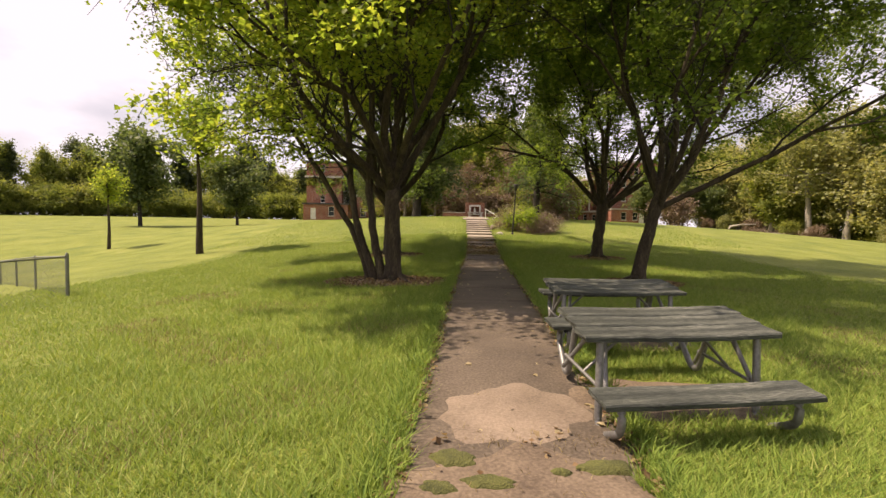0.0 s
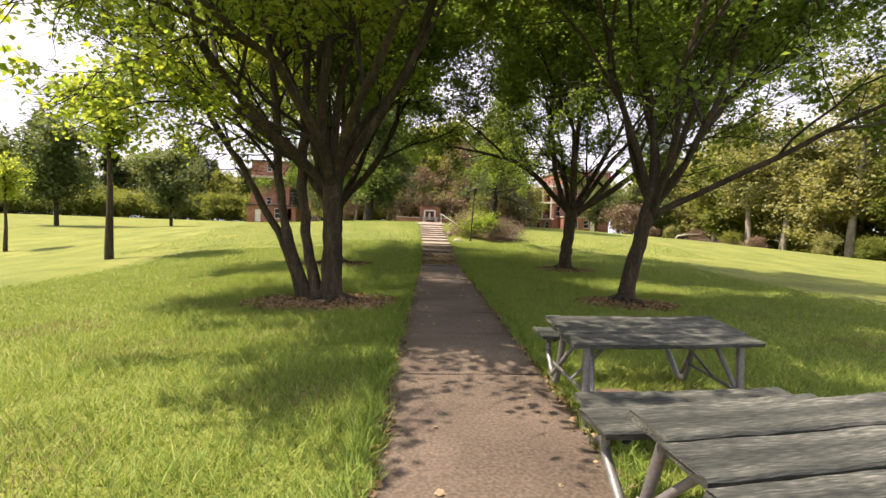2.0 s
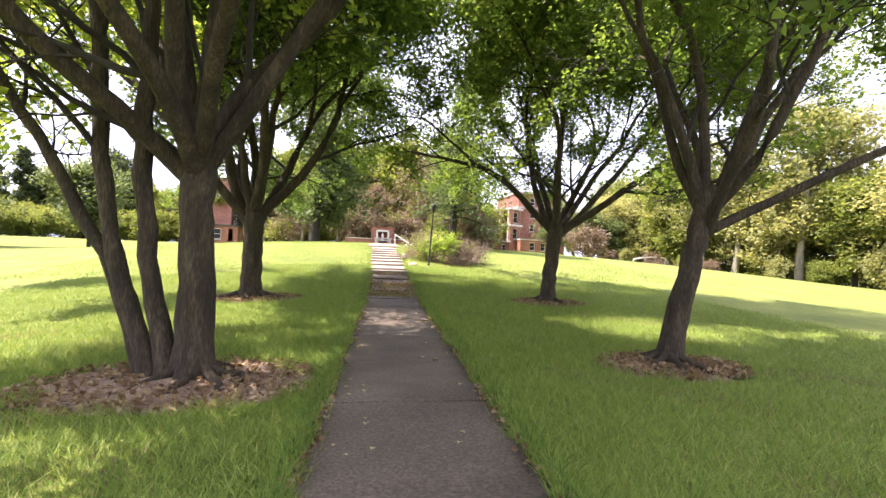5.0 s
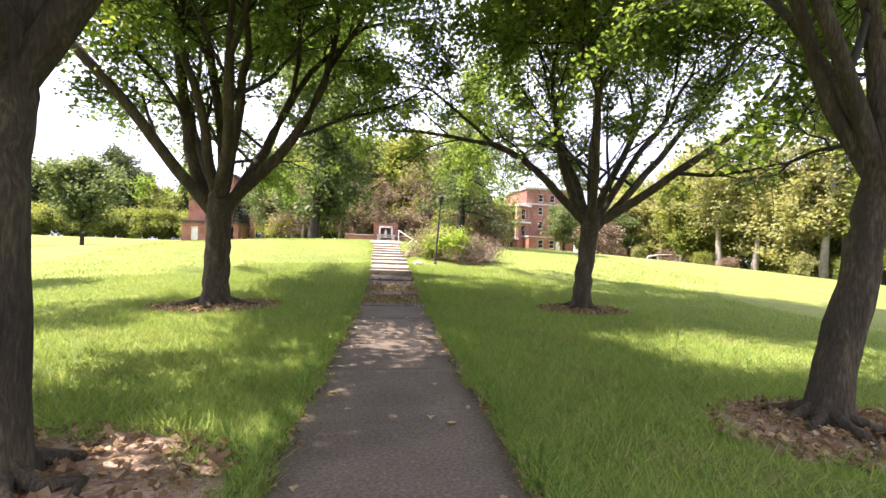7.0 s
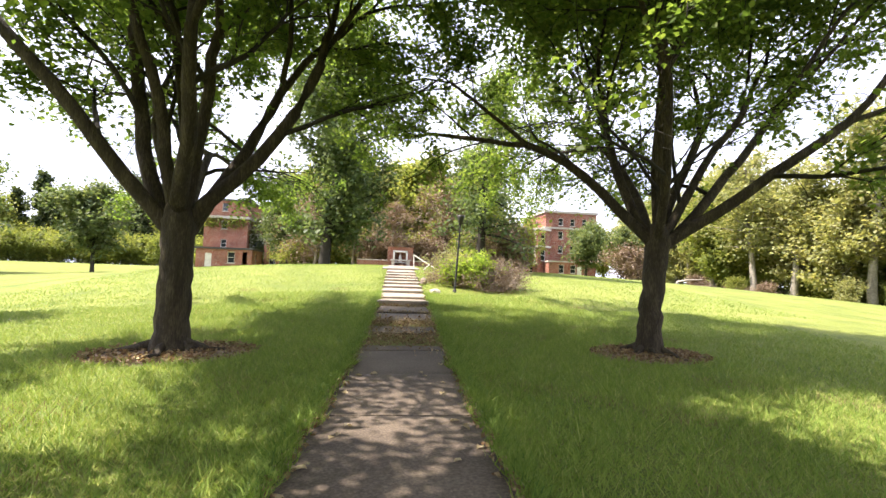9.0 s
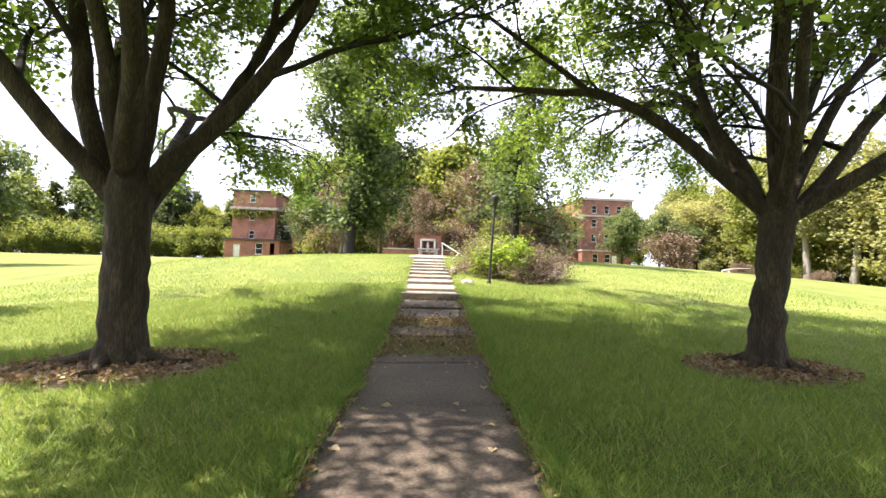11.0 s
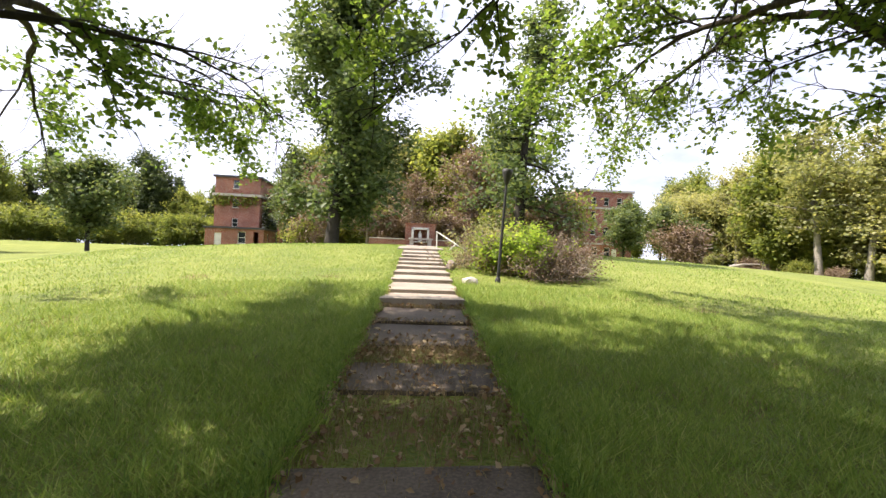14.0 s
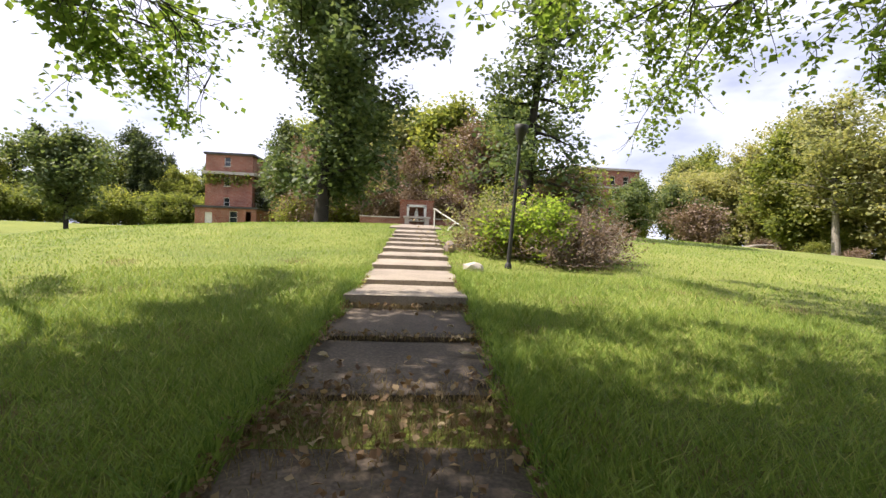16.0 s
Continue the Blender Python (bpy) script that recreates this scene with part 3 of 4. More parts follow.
plant(protos[5], 12.1, 47.3, 0.75, 200, "leafy shrub under a thin conifer")


# ---- path ----
RISERS = [26.74, 28.6, 30.4, 31.9, 33.3, 34.7, 36.05, 37.55, 39.3]


def width(y):
    return float(np.interp(y, [0, 5, 8, 15, 18.5, 22, 25, 31, 45], [1.66, 1.68, 1.78, 1.78, 1.70, 1.70, 1.74, 1.74, 1.74]))


path = tagged(thing("pavement", Matrix(), "worn concrete path of slabs leading to low steps", "path"), kind="structure")


def slab(name, y0, y1, z0, z1, thick, mat, seed, grow=0.0):
    """A cracked, worn slab across the path, from y0 to y1."""
    rng = np.random.default_rng(seed)
    bm = bmesh.new()
    n = 12
    lo, hi = [], []
    for side in (-1, 1):
        for k in range(n + 1):
            y = y0 + (y1 - y0) * k / n
            jag = rng.uniform(-0.025, 0.02)
            lo.append((float(centre(y)) + side * (width(y) / 2 + grow + jag), y + (rng.uniform(-0.02, 0.02) if k in (0, n) else 0), z0 + (z1 - z0) * k / n))
    left, right = lo[:n + 1], lo[n + 1:]
    m = 8
    grid = []
    for k in range(n + 1):
        a, b = Vector(left[k]), Vector(right[k])
        rowv = []
        for j in range(m + 1):
            p = a.lerp(b, j / m)
            edge = 0.012 if j in (0, m) or k in (0, n) else 0
            p.z += 0.012 * noise.noise((p.x * 1.1, p.y * 1.1, seed)) - edge
            if k in (0, n):
                p.y += 0.03 * noise.noise((p.x * 3, y0, seed))
            rowv.append(bm.verts.new(p))
        grid.append(rowv)
    for k in range(n):
        for j in range(m):
            bm.faces.new((grid[k][j], grid[k][j + 1], grid[k + 1][j + 1], grid[k + 1][j]))
    rim = [grid[0][j] for j in range(m + 1)] + [grid[k][m] for k in range(1, n + 1)] + [grid[n][j] for j in range(m - 1, -1, -1)] + [grid[k][0] for k in range(n - 1, 0, -1)]
    low = [bm.verts.new(v.co - Vector((0, 0, thick))) for v in rim]
    for i in range(len(rim)):
        j = (i + 1) % len(rim)
        bm.faces.new((rim[i], low[i], low[j], rim[j]))
    return part(name, bm, mat, path)


y, k = -5.5, 0
while y < 20.6:
    e = min(y + 1.83, 20.6)
    zc = [float(np.mean([np.interp(v + q * 0.8, PROFILE_Y, PROFILE_Z) for q in KERNEL])) for v in (y, e)]
    slab("slab", y + 0.006, e - 0.006, zc[0] + 0.006, zc[1] + 0.006 + random.uniform(-0.006, 0.012), 0.1, M_CONC, 100 + k)
    y, k = e, k + 1
for k, (a, b) in enumerate([(22.05, 23.05), (23.75, 25.2), (25.28, 26.7)]):
    za, zb = [float(np.interp(v, PROFILE_Y, PROFILE_Z)) for v in (a, b)]
    slab("slab", a, b, za + 0.01, zb - 0.02, 0.12, M_CONC, 140 + k)
for k, (a, b) in enumerate(zip(RISERS, RISERS[1:] + [41.4])):
    za, zb = [float(np.interp(v, PROFILE_Y, PROFILE_Z)) for v in (a, b)]
    slab("step", a, b + 0.12, za + (0.065 if k else 0.15), zb - 0.03, 0.45, M_STEP, 160 + k, -0.02)
slab("slab", 41.4, 46.6, 1.85, 2.12, 0.25, M_STEP, 180, 0.3)


# ---- picnic tables ----
def plank(L, W, T, seed):
    bm = bmesh.new()
    rng = np.random.default_rng(seed)
    n = 14
    rings = []
    for k in range(n + 1):
        x = -L / 2 + L * k / n
        e = 0.008 * rng.uniform(-1, 1)
        sag = -0.012 * math.cos(math.pi * x / L) + 0.004 * rng.uniform(-1, 1)
        pr = [(-W / 2 + e, 0), (-W / 2 + e, T * 0.75), (-W / 2 + 0.012 + e, T), (-W / 6, T - 0.004), (W / 6, T - 0.003), (W / 2 - 0.012, T), (W / 2, T * 0.75), (W / 2, 0)]
        rings.append([bm.verts.new((x + (0.01 * rng.uniform(-1, 1) if k in (0, n) else 0), q[0], q[1] + sag)) for q in pr])
    for a, b in zip(rings, rings[1:]):
        for i in range(8):
            j = (i + 1) % 8
            bm.faces.new((a[i], a[j], b[j], b[i]))
    bm.faces.new(rings[0])
    bm.faces.new(rings[-1][::-1])
    bmesh.ops.recalc_face_normals(bm, faces=bm.faces)
    return bm


RACK = 0.16  # the old frames lean out of square


def picnic_table(m, label, seed):
    t = thing("picnic_table", m, label, "picnic table", "picnic tables by the path")
    L = 1.72
    for k in (-1, 0, 1):
        p = part("top_plank", plank(L, 0.250, 0.045, seed + k), M_PLANK, t, "weathered green-grey plank")
        p.matrix_local = pose(RACK * k * 0.268, k * 0.268, 0.70)
    for s in (-1, 1):
        p = part("bench_plank", plank(L, 0.28, 0.045, seed + 7 + s), M_PLANK, t, "weathered green-grey bench plank")
        p.matrix_local = pose(RACK * s * 0.79, s * 0.78, 0.42)
    for x in (-0.70, 0.70):
        for s in (-1, 1):
            pts = bent([(x + RACK * py, py, pz) for x, py, pz in ((x, s * 0.65, 0.415), (x, s * 0.87, 0.405), (x, s * 0.89, 0.23), (x, s * 0.57, 0.02), (x, s * 0.45, 0.05), (x, s * 0.32, 0.69))], radius=0.1)
            leg = part("leg", tube(pts, [0.03] * len(pts), 10), M_PIPE, t, "bent galvanised pipe leg")
            smooth(leg)
            smooth(part("brace", tube([(x, s * 0.42, 0.14), (x - math.copysign(0.12, x), s * 0.06, 0.69)], [0.021, 0.021], 8), M_PIPE, t))
        bm = boxed(x - 0.02, -0.36, 0.675, x + 0.02, 0.36, 0.70, bevel=0.004)
        part("cross_bar", bm, M_PIPE, t)
        q = -1 if x > 0 else 1
        smooth(part("brace", tube([(x, 0.0, 0.28), (x + q * 0.42, 0.0, 0.69)], [0.014, 0.014], 8), M_PIPE, t))
        smooth(part("stretcher", tube([(x, -0.39, 0.27), (x, 0.39, 0.27)], [0.016, 0.016], 8), M_PIPE, t))
    return t


def table_centre(x, y, turn):
    """The middle of a table from the near edge's left corner of its top."""
    a = radians(turn)
    u, v = Vector((math.cos(a), math.sin(a), 0)), Vector((-math.sin(a), math.cos(a), 0))
    return Vector((x, y, 0)) + u * 0.86 + v * 0.41


c1 = table_centre(1.15, 3.66, 9.0)
picnic_table(pose(c1.x, c1.y, -0.05, 7.0, 0, 9.0), "weathered grey-green picnic table with bent pipe legs in dappled sun", 5)
c2 = table_centre(1.44, 5.92, 4.0)
picnic_table(pose(c2.x, c2.y, -0.03, 5.5, 0, 4.0), "dark weathered picnic table with bent pipe legs in shade", 25)


# ---- sandy earth over the path's start, paled for a patch of sun, with moss ----
def earth(x, y, rx, ry, seed, mat, rise, label, category):
    r = random.Random(seed)
    bm = bmesh.new()
    ph = [r.uniform(0, 6.28) for _ in range(4)]
    rings = []
    for k in range(7):
        s = max(0.02, k / 6)
        ring = []
        for j in range(40):
            a = j / 40 * 2 * math.pi
            w = 1 + 0.12 * math.sin(2 * a + ph[0]) + 0.09 * math.sin(5 * a + ph[1]) + 0.06 * math.sin(9 * a + ph[2])
            px, py = x + rx * s * w * math.cos(a), y + ry * s * w * math.sin(a)
            ring.append(bm.verts.new((px, py, g(px, py) + 0.012 + rise * (1 - s ** 3) + 0.004 * math.sin(px * 9 + ph[3]) * math.sin(py * 11) - 0.03 * (k == 6))))
        rings.append(ring)
    for a, b in zip(rings, rings[1:]):
        for j in range(40):
            bm.faces.new((a[j], b[j], b[(j + 1) % 40], a[(j + 1) % 40]))
    tagged(smooth(part("ground_patch", bm, mat)), label, category, kind="structure")


# the pale tone stands for sunlight falling on the dusty concrete here
earth(0.60, 3.80, 0.66, 0.68, 31, M_SUNLIT_SAND, 0.008, "sandy earth over the concrete path, paled like a patch of sun", "earth")
earth(0.42, 2.45, 0.86, 0.85, 32, M_WASH, 0.016, "brown earth trodden over the start of the path", "earth")
for k, (x, y, rx, ry) in enumerate([(0.1, 3.0, 0.16, 0.13), (0.76, 2.84, 0.07, 0.05), (0.3, 2.72, 0.2, 0.08), (1.05, 2.92, 0.2, 0.1), (0.0, 2.66, 0.12, 0.09)]):
    earth(x, y, rx, ry, 40 + k, M_MOSS, 0.04, "low cushion of dark green moss on bare earth", "moss")


# earth below the tables, in a darker brown that paints in their shade
SHADED_EARTH = [(2.05, 4.15, 0.95, 0.62), (2.4, 6.3, 0.95, 0.6)]
for k, q in enumerate(SHADED_EARTH):
    earth(*q, 60 + k, M_WASH, 0.004, "bare trodden earth under a picnic table", "earth")


# ---- chain-link fence ----
fence = thing("chain_link_fence", Matrix.Translation((-8.7, 10.9, g(-8.7, 10.9))), "low dull chain-link fence on the lawn", "fence")
origin = Vector(fence.location)


def fence_run(points):
    for (x0, y0), (x1, y1) in zip(points, points[1:]):
        a, b = Vector((x0, y0, g(x0, y0))), Vector((x1, y1, g(x1, y1)))
        smooth(part("post", tube([tuple(b - origin - Vector((0, 0, 0.2))), tuple(b - origin + Vector((0, 0, 0.97)))], [0.03, 0.03], 8), M_FENCE, fence))
        smooth(part("rail", tube([tuple(a - origin + Vector((0, 0, 0.93))), tuple(b - origin + Vector((0, 0, 0.93)))], [0.021, 0.021], 8), M_FENCE, fence))
        wires = []
        n = int((b - a).length / 0.11)
        h = 0.9
        for k in range(-8, n):
            for s in (0, 1):
                u0, u1 = k * 0.11, k * 0.11 + 0.88
                z0, z1 = (0.03, h) if s else (h, 0.03)
                if u0 < 0:
                    z0, u0 = z0 + (z1 - z0) * (-u0) / 0.88, 0
                L = (b - a).length
                if u1 > L:
                    z1, u1 = z0 + (z1 - z0) * (L - u0) / (u1 - u0), L
                pa, pb = a.lerp(b, u0 / L) - origin, a.lerp(b, u1 / L) - origin
                wires.append(tube([(pa.x, pa.y, pa.z + z0), (pb.x, pb.y, pb.z + z1)], [0.0019, 0.0019], 3))
        part("mesh_wire", join(wires), M_FENCE, fence)


smooth(part("corner_post", tube([(0, 0, -0.2), (0, 0, 0.95), (0, 0, 1.0), (0, 0, 1.03)], [0.04, 0.04, 0.03, 0.005], 10), M_FENCE, fence))
fence_run([(-8.7, 10.9), (-8.8, 7.9), (-8.9, 4.9), (-9.0, 1.9), (-9.1, -1.1)])
fence_run([(-8.7, 10.9), (-11.6, 13.4), (-14.5, 16.0), (-17.4, 18.5), (-20.3, 21.0)])

# ---- lamp post ----
lz = g(4.5, 30.8)
lamp = thing("lamp_post", Matrix.Translation((4.5, 30.8, lz)) @ pose(0, 0, 0, 0, 3.0, 0), "thin black lamp post leaning beside overgrown bushes", "lamp post")
smooth(part("pole", tube([(0, 0, -0.3), (0, 0, 0.9), (0, 0, 2.85)], [0.05, 0.045, 0.036], 10), M_BLACK, lamp))
smooth(part("lamp_head", tube([(0, 0, 2.8), (0, 0, 2.86), (0, 0, 2.95), (0, 0, 3.12), (0, 0, 3.22), (0, 0, 3.24), (0, 0, 3.26)], [0.04, 0.07, 0.10, 0.145, 0.16, 0.13, 0.01], 12), M_BLACK, lamp, "black goblet-shaped lamp head"))
smooth(part("collar", tube([(0, 0, -0.05), (0, 0, 0.1), (0, 0, 0.14)], [0.08, 0.075, 0.045], 10), M_BLACK, lamp))


# ---- bushes ----
def bush(name, x, y, r, h, count, leaf, mat, label, seed, twig_mat=M_DEAD, twig_n=60):
    rng = np.random.default_rng(seed)
    t = thing(name, Matrix.Translation((x, y, g(x, y))), label, "bush", "bushes beside the lamp post")
    tw, tips = [], []
    for k in range(twig_n):
        a = rng.uniform(0, 6.283)
        d = np.array([math.cos(a) * rng.uniform(0.2, 1.1) * r / h, math.sin(a) * rng.uniform(0.2, 1.1) * r / h, rng.uniform(0.5, 1.1)])
        L = math.hypot(r, h) * rng.uniform(0.5, 0.95)
        b = limb_line(rng, (rng.normal(0, r * 0.35), rng.normal(0, r * 0.35), -0.05), d, L, 8, 0.16, -0.07)
        b[:, 2] = np.maximum(b[:, 2], 0.03)
        tw.append(tube(b, np.linspace(0.014, 0.004, 9), 4))
        tips.append(b[2:])
        for _ in range(5):
            i = rng.integers(2, 8)
            c = limb_line(rng, b[i], side_way(rng, b[i] - b[i - 1], rng.uniform(0.4, 1.0)), rng.uniform(0.3, 0.8), 4, 0.2, -0.05)
            c[:, 2] = np.maximum(c[:, 2], 0.03)
            tw.append(tube(c, np.linspace(0.007, 0.003, 5), 3))
            tips.append(c[1:])
    part("brushwood", join(tw), twig_mat, t)
    part("foliage", leaves(rng, np.concatenate(tips), count, 0.1, leaf), mat, t)
    return t


bush("green_bush", 5.7, 32.6, 0.95, 1.75, 9000, 0.11, M_LEAFY, "bright green leafy bush beside the lamp post", 71)
bush("dry_bush", 6.9, 32.7, 1.05, 1.4, 5000, 0.07, M_BROWN, "grey-brown dry brush beside a green bush", 72, twig_n=130)
bush("dry_bush", 4.9, 33.8, 1.4, 1.2, 5000, 0.08, M_DRYGRASS, "pale straw-coloured overgrown brush", 73, twig_n=110)
bush("green_bush", 5.4, 35.0, 1.2, 1.5, 5000, 0.1, M_FARY, "yellow-green straggling bush among dry brush", 74)
bush("dry_bush", 6.4, 31.7, 0.85, 1.05, 3500, 0.07, M_BROWN, "grey-brown dry brush beside a green bush", 75, twig_n=90)


def rock(name, x, y, s, seed, mat, label, sink=0.3):
    bm = bmesh.new()
    bmesh.ops.create_icosphere(bm, subdivisions=2, radius=1)
    for v in bm.verts:
        v.co *= 1 + 0.28 * noise.noise(v.co * 1.4 + Vector((seed, 0, 0)))
        v.co = Vector((v.co.x * s[0], v.co.y * s[1], v.co.z * s[2]))
    o = part(name, bm, mat)
    o.location = (x, y, g(x, y) + s[2] * (1 - sink) - 0.02)
    return tagged(o, label, "stone")


rock("stone", 3.6, 30.2, (0.24, 0.16, 0.13), 3, M_STONE, "pale loose stone on the grass beside the steps")
rock("stone", 3.45, 33.4, (0.16, 0.16, 0.2), 8, M_DEAD, "brown stump-like stone beside the steps")

# ---- handrail fallen beside the steps ----
rail = thing("handrail", Matrix.Translation((3.7, 42.0, g(3.7, 42.0))), "bent white pipe handrail leaning beside the steps", "handrail")
smooth(part("rail", tube(bent([(-0.05, 0, 0.92), (0.0, 0, 0.93), (1.5, -0.6, 0.0)], radius=0.05), [0.035] * 9, 8), M_WHITE, rail))
smooth(part("post", tube([(0.02, 0, -0.1), (0.0, 0, 0.9)], [0.03, 0.03], 8), M_WHITE, rail))
smooth(part("post", tube([(0.55, -0.2, -0.1), (0.95, -0.38, 0.33)], [0.03, 0.03], 8), M_WHITE, rail))

# ---- shrine ----
sz = 2.1
shrine = thing("brick_shrine", Matrix.Translation((3.12, 47.4, sz)), "low red brick shrine wall with a white framed niche", "shrine")
bm = bmesh.new()
box(bm, -0.95, 0, -0.3, -0.52, 0.5, 1.35)
box(bm, 0.52, 0, -0.3, 0.95, 0.5, 1.35)
box(bm, -0.52, 0, 1.1, 0.52, 0.5, 1.35)
box(bm, -0.52, 0.4, -0.3, 0.52, 0.5, 1.1)
box(bm, -0.52, 0.0, -0.3, 0.52, 0.4, 0.28)
part("niche_wall", bm, M_BRICK, shrine)
for a, b in ((-3.2, -0.95), (0.95, 2.2)):
    part("side_wall", boxed(a, 0.05, -0.4, b, 0.4, 0.36), M_BRICK, shrine)
    part("coping", boxed(a, 0.0, 0.36, b, 0.45, 0.42, bevel=0.01), M_STONE, shrine, "pale stone coping")
part("coping", boxed(-1.0, -0.05, 1.35, 1.0, 0.55, 1.42, bevel=0.01), M_BRICK, shrine)
for x0, z0, x1, z1 in ((-0.56, 0.28, -0.42, 1.14), (0.42, 0.28, 0.56, 1.14), (-0.56, 1.02, 0.56, 1.16), (-0.6, 0.2, 0.6, 0.3)):
    part("niche_frame", boxed(x0, -0.06, z0, x1, 0.06, z1, bevel=0.01), M_WHITE, shrine, "white painted frame")
statue = smooth(part("statue", tube([(0, 0, 0), (0, 0, 0.02), (0, 0, 0.15), (0, 0, 0.4), (0, 0, 0.52), (0, 0, 0.57), (0, 0, 0.64), (0, 0, 0.70), (0, 0, 0.71)], [0.13, 0.15, 0.12, 0.11, 0.10, 0.045, 0.07, 0.04, 0.005], 12), M_WHITE))
statue.location = (3.12, 47.6, sz + 0.28)
tagged(statue, "small white robed statue standing in a niche", "statue")
altar = thing("stone_altar", Matrix.Translation((3.12, 46.8, sz)), "white stone altar table before the shrine", "altar")
part("top", boxed(-0.75, -0.3, 0.36, 0.75, 0.3, 0.46, bevel=0.015), M_STONE, altar)
for x in (-0.55, 0.55):
    part("support", boxed(x - 0.12, -0.22, -0.1, x + 0.12, 0.22, 0.36, bevel=0.01), M_STONE, altar)


# ---- brick buildings ----
def facade(parent, o, u, w, z0, z1, holes, mat, depth=0.35, name="wall"):
    """A wall from o along u with real openings; holes: (x0, z0, x1, z1, kind)."""
    n = Vector((-u.y, u.x, 0))
    xs = sorted({0, w, *[h[0] for h in holes], *[h[2] for h in holes]})
    zs = sorted({z0, z1, *[h[1] for h in holes], *[h[3] for h in holes]})
    bm = bmesh.new()

    def put(x, d, z):
        return bm.verts.new(o + u * x + n * d + Vector((0, 0, z)))
    for a, b in zip(xs, xs[1:]):
        for c, e in zip(zs, zs[1:]):
            mx, mz = (a + b) / 2, (c + e) / 2
            if any(h[0] < mx < h[2] and h[1] < mz < h[3] for h in holes):
                continue
            bm.faces.new([put(a, 0, c), put(b, 0, c), put(b, 0, e), put(a, 0, e)])
            bm.faces.new([put(a, depth, e), put(b, depth, e), put(b, depth, c), put(a, depth, c)])
    for h in holes:
        a, c, b, e = h[:4]
        for p, q in (((a, c), (b, c)), ((b, c), (b, e)), ((b, e), (a, e)), ((a, e), (a, c))):
            bm.faces.new([put(p[0], 0, p[1]), put(p[0], depth, p[1]), put(q[0], depth, q[1]), put(q[0], 0, q[1])])
    part(name, bm, mat, parent)
    ang = math.atan2(u.y, u.x)
    for h in holes:
        a, c, b, e = h[:4]
        kind = h[4]
        if kind == "void":
            continue
        win = part("door" if kind == "door" else "window", frame_mesh(b - a, e - c, kind), M_WHITE, parent)
        win.matrix_local = Matrix.Translation(o + u * a + Vector((0, 0, c))) @ Matrix.Rotation(ang, 4, "Z") @ Matrix.Translation((0, 0.16, 0))
        bm = boxed(0.04, 0.02, 0.04, b - a - 0.04, 0.03, e - c - 0.04)
        part("pane", bm, M_GLASS if kind != "door" else M_WHITE, win)
        if kind != "door":
            sill = part("sill", boxed(-0.1, -0.28, -0.12, b - a + 0.1, -0.02, 0.0, bevel=0.01), M_STONE, win)


def frame_mesh(w, h, kind):
    bm = bmesh.new()
    f = 0.09
    box(bm, 0, 0, 0, f, 0.08, h)
    box(bm, w - f, 0, 0, w, 0.08, h)
    box(bm, f, 0, 0, w - f, 0.08, f)
    box(bm, f, 0, h - f, w - f, 0.08, h)
    box(bm, f, 0.0, h * 0.5 - 0.03, w - f, 0.08, h * 0.5 + 0.03)
    return bm


def block(parent, x, y, w, d, z0, z1, front=(), left=(), right=(), mat=None, roof=True):
    """Four walls and a roof; front faces -y."""
    mat = mat or M_BRICK
    facade(parent, Vector((x, y, 0)), Vector((1, 0, 0)), w, z0, z1, list(front), mat)
    facade(parent, Vector((x + w, y, 0)), Vector((0, 1, 0)), d, z0, z1, list(right), mat)
    facade(parent, Vector((x + w, y + d, 0)), Vector((-1, 0, 0)), w, z0, z1, [], mat)
    facade(parent, Vector((x, y + d, 0)), Vector((0, -1, 0)), d, z0, z1, list(left), mat)
    if roof:
        part("roof", boxed(x + 0.1, y + 0.1, z1 - 0.5, x + w - 0.1, y + d - 0.1, z1 - 0.35), M_ROOF, parent)
        part("floor", boxed(x + 0.36, y + 0.36, z0, x + w - 0.36, y + d - 0.36, z0 + 0.2), M_ROOM, parent)


def band(parent, x, y, w, d, z, h, out, mat, label=""):
    """A cornice that runs round a block."""
    bm = bmesh.new()
    box(bm, x - out, y - out, z, x + w + out, y, z + h)
    box(bm, x - out, y + d, z, x + w + out, y + d + out, z + h)
    box(bm, x - out, y, z, x, y + d, z + h)
    box(bm, x + w, y, z, x + w + out, y + d, z + h)
    part("cornice", bm, mat, parent, label)


def grid_holes(x0, step, n, zs, w, h, kind="window"):
    return [(x0 + k * step, z, x0 + k * step + w, z + h, kind) for k in range(n) for z in zs]


# left building: a tall block with a low front wing
bl = thing("brick_building", Matrix.Translation((-29.8, 103, 1.6)), "tall red brick building with a low front wing, partly overgrown", "building")
block(bl, 0, 0, 7.6, 12, -1.5, 12.2, front=grid_holes(3.0, 3.4, 1, (3.6, 7.0, 10.3), 1.0, 1.5), right=grid_holes(1.5, 3.2, 3, (1.2, 4.4, 7.6), 1.3, 1.9), left=grid_holes(2, 3.2, 3, (4.0, 7.4), 1.2, 1.8))
band(bl, 0, 0, 7.6, 12, 8.95, 0.45, 0.35, M_STONE, "pale stone cornice")
band(bl, 0, 0, 7.6, 12, 12.2, 0.35, 0.3, M_ROOF)
block(bl, 1.5, -7.5, 9.0, 7.5, -1.5, 3.3, front=[(1.4, 0.0, 2.5, 2.3, "door"), (5.0, 0.7, 6.2, 2.6, "window"), (7.4, 0.4, 8.2, 2.6, "void")], left=[(1, 0.7, 2.2, 2.4, "window")], right=[(2, 0.7, 3.2, 2.4, "window")])
band(bl, 1.5, -7.5, 9.0, 7.5, 3.0, 0.3, 0.25, M_ROOF)
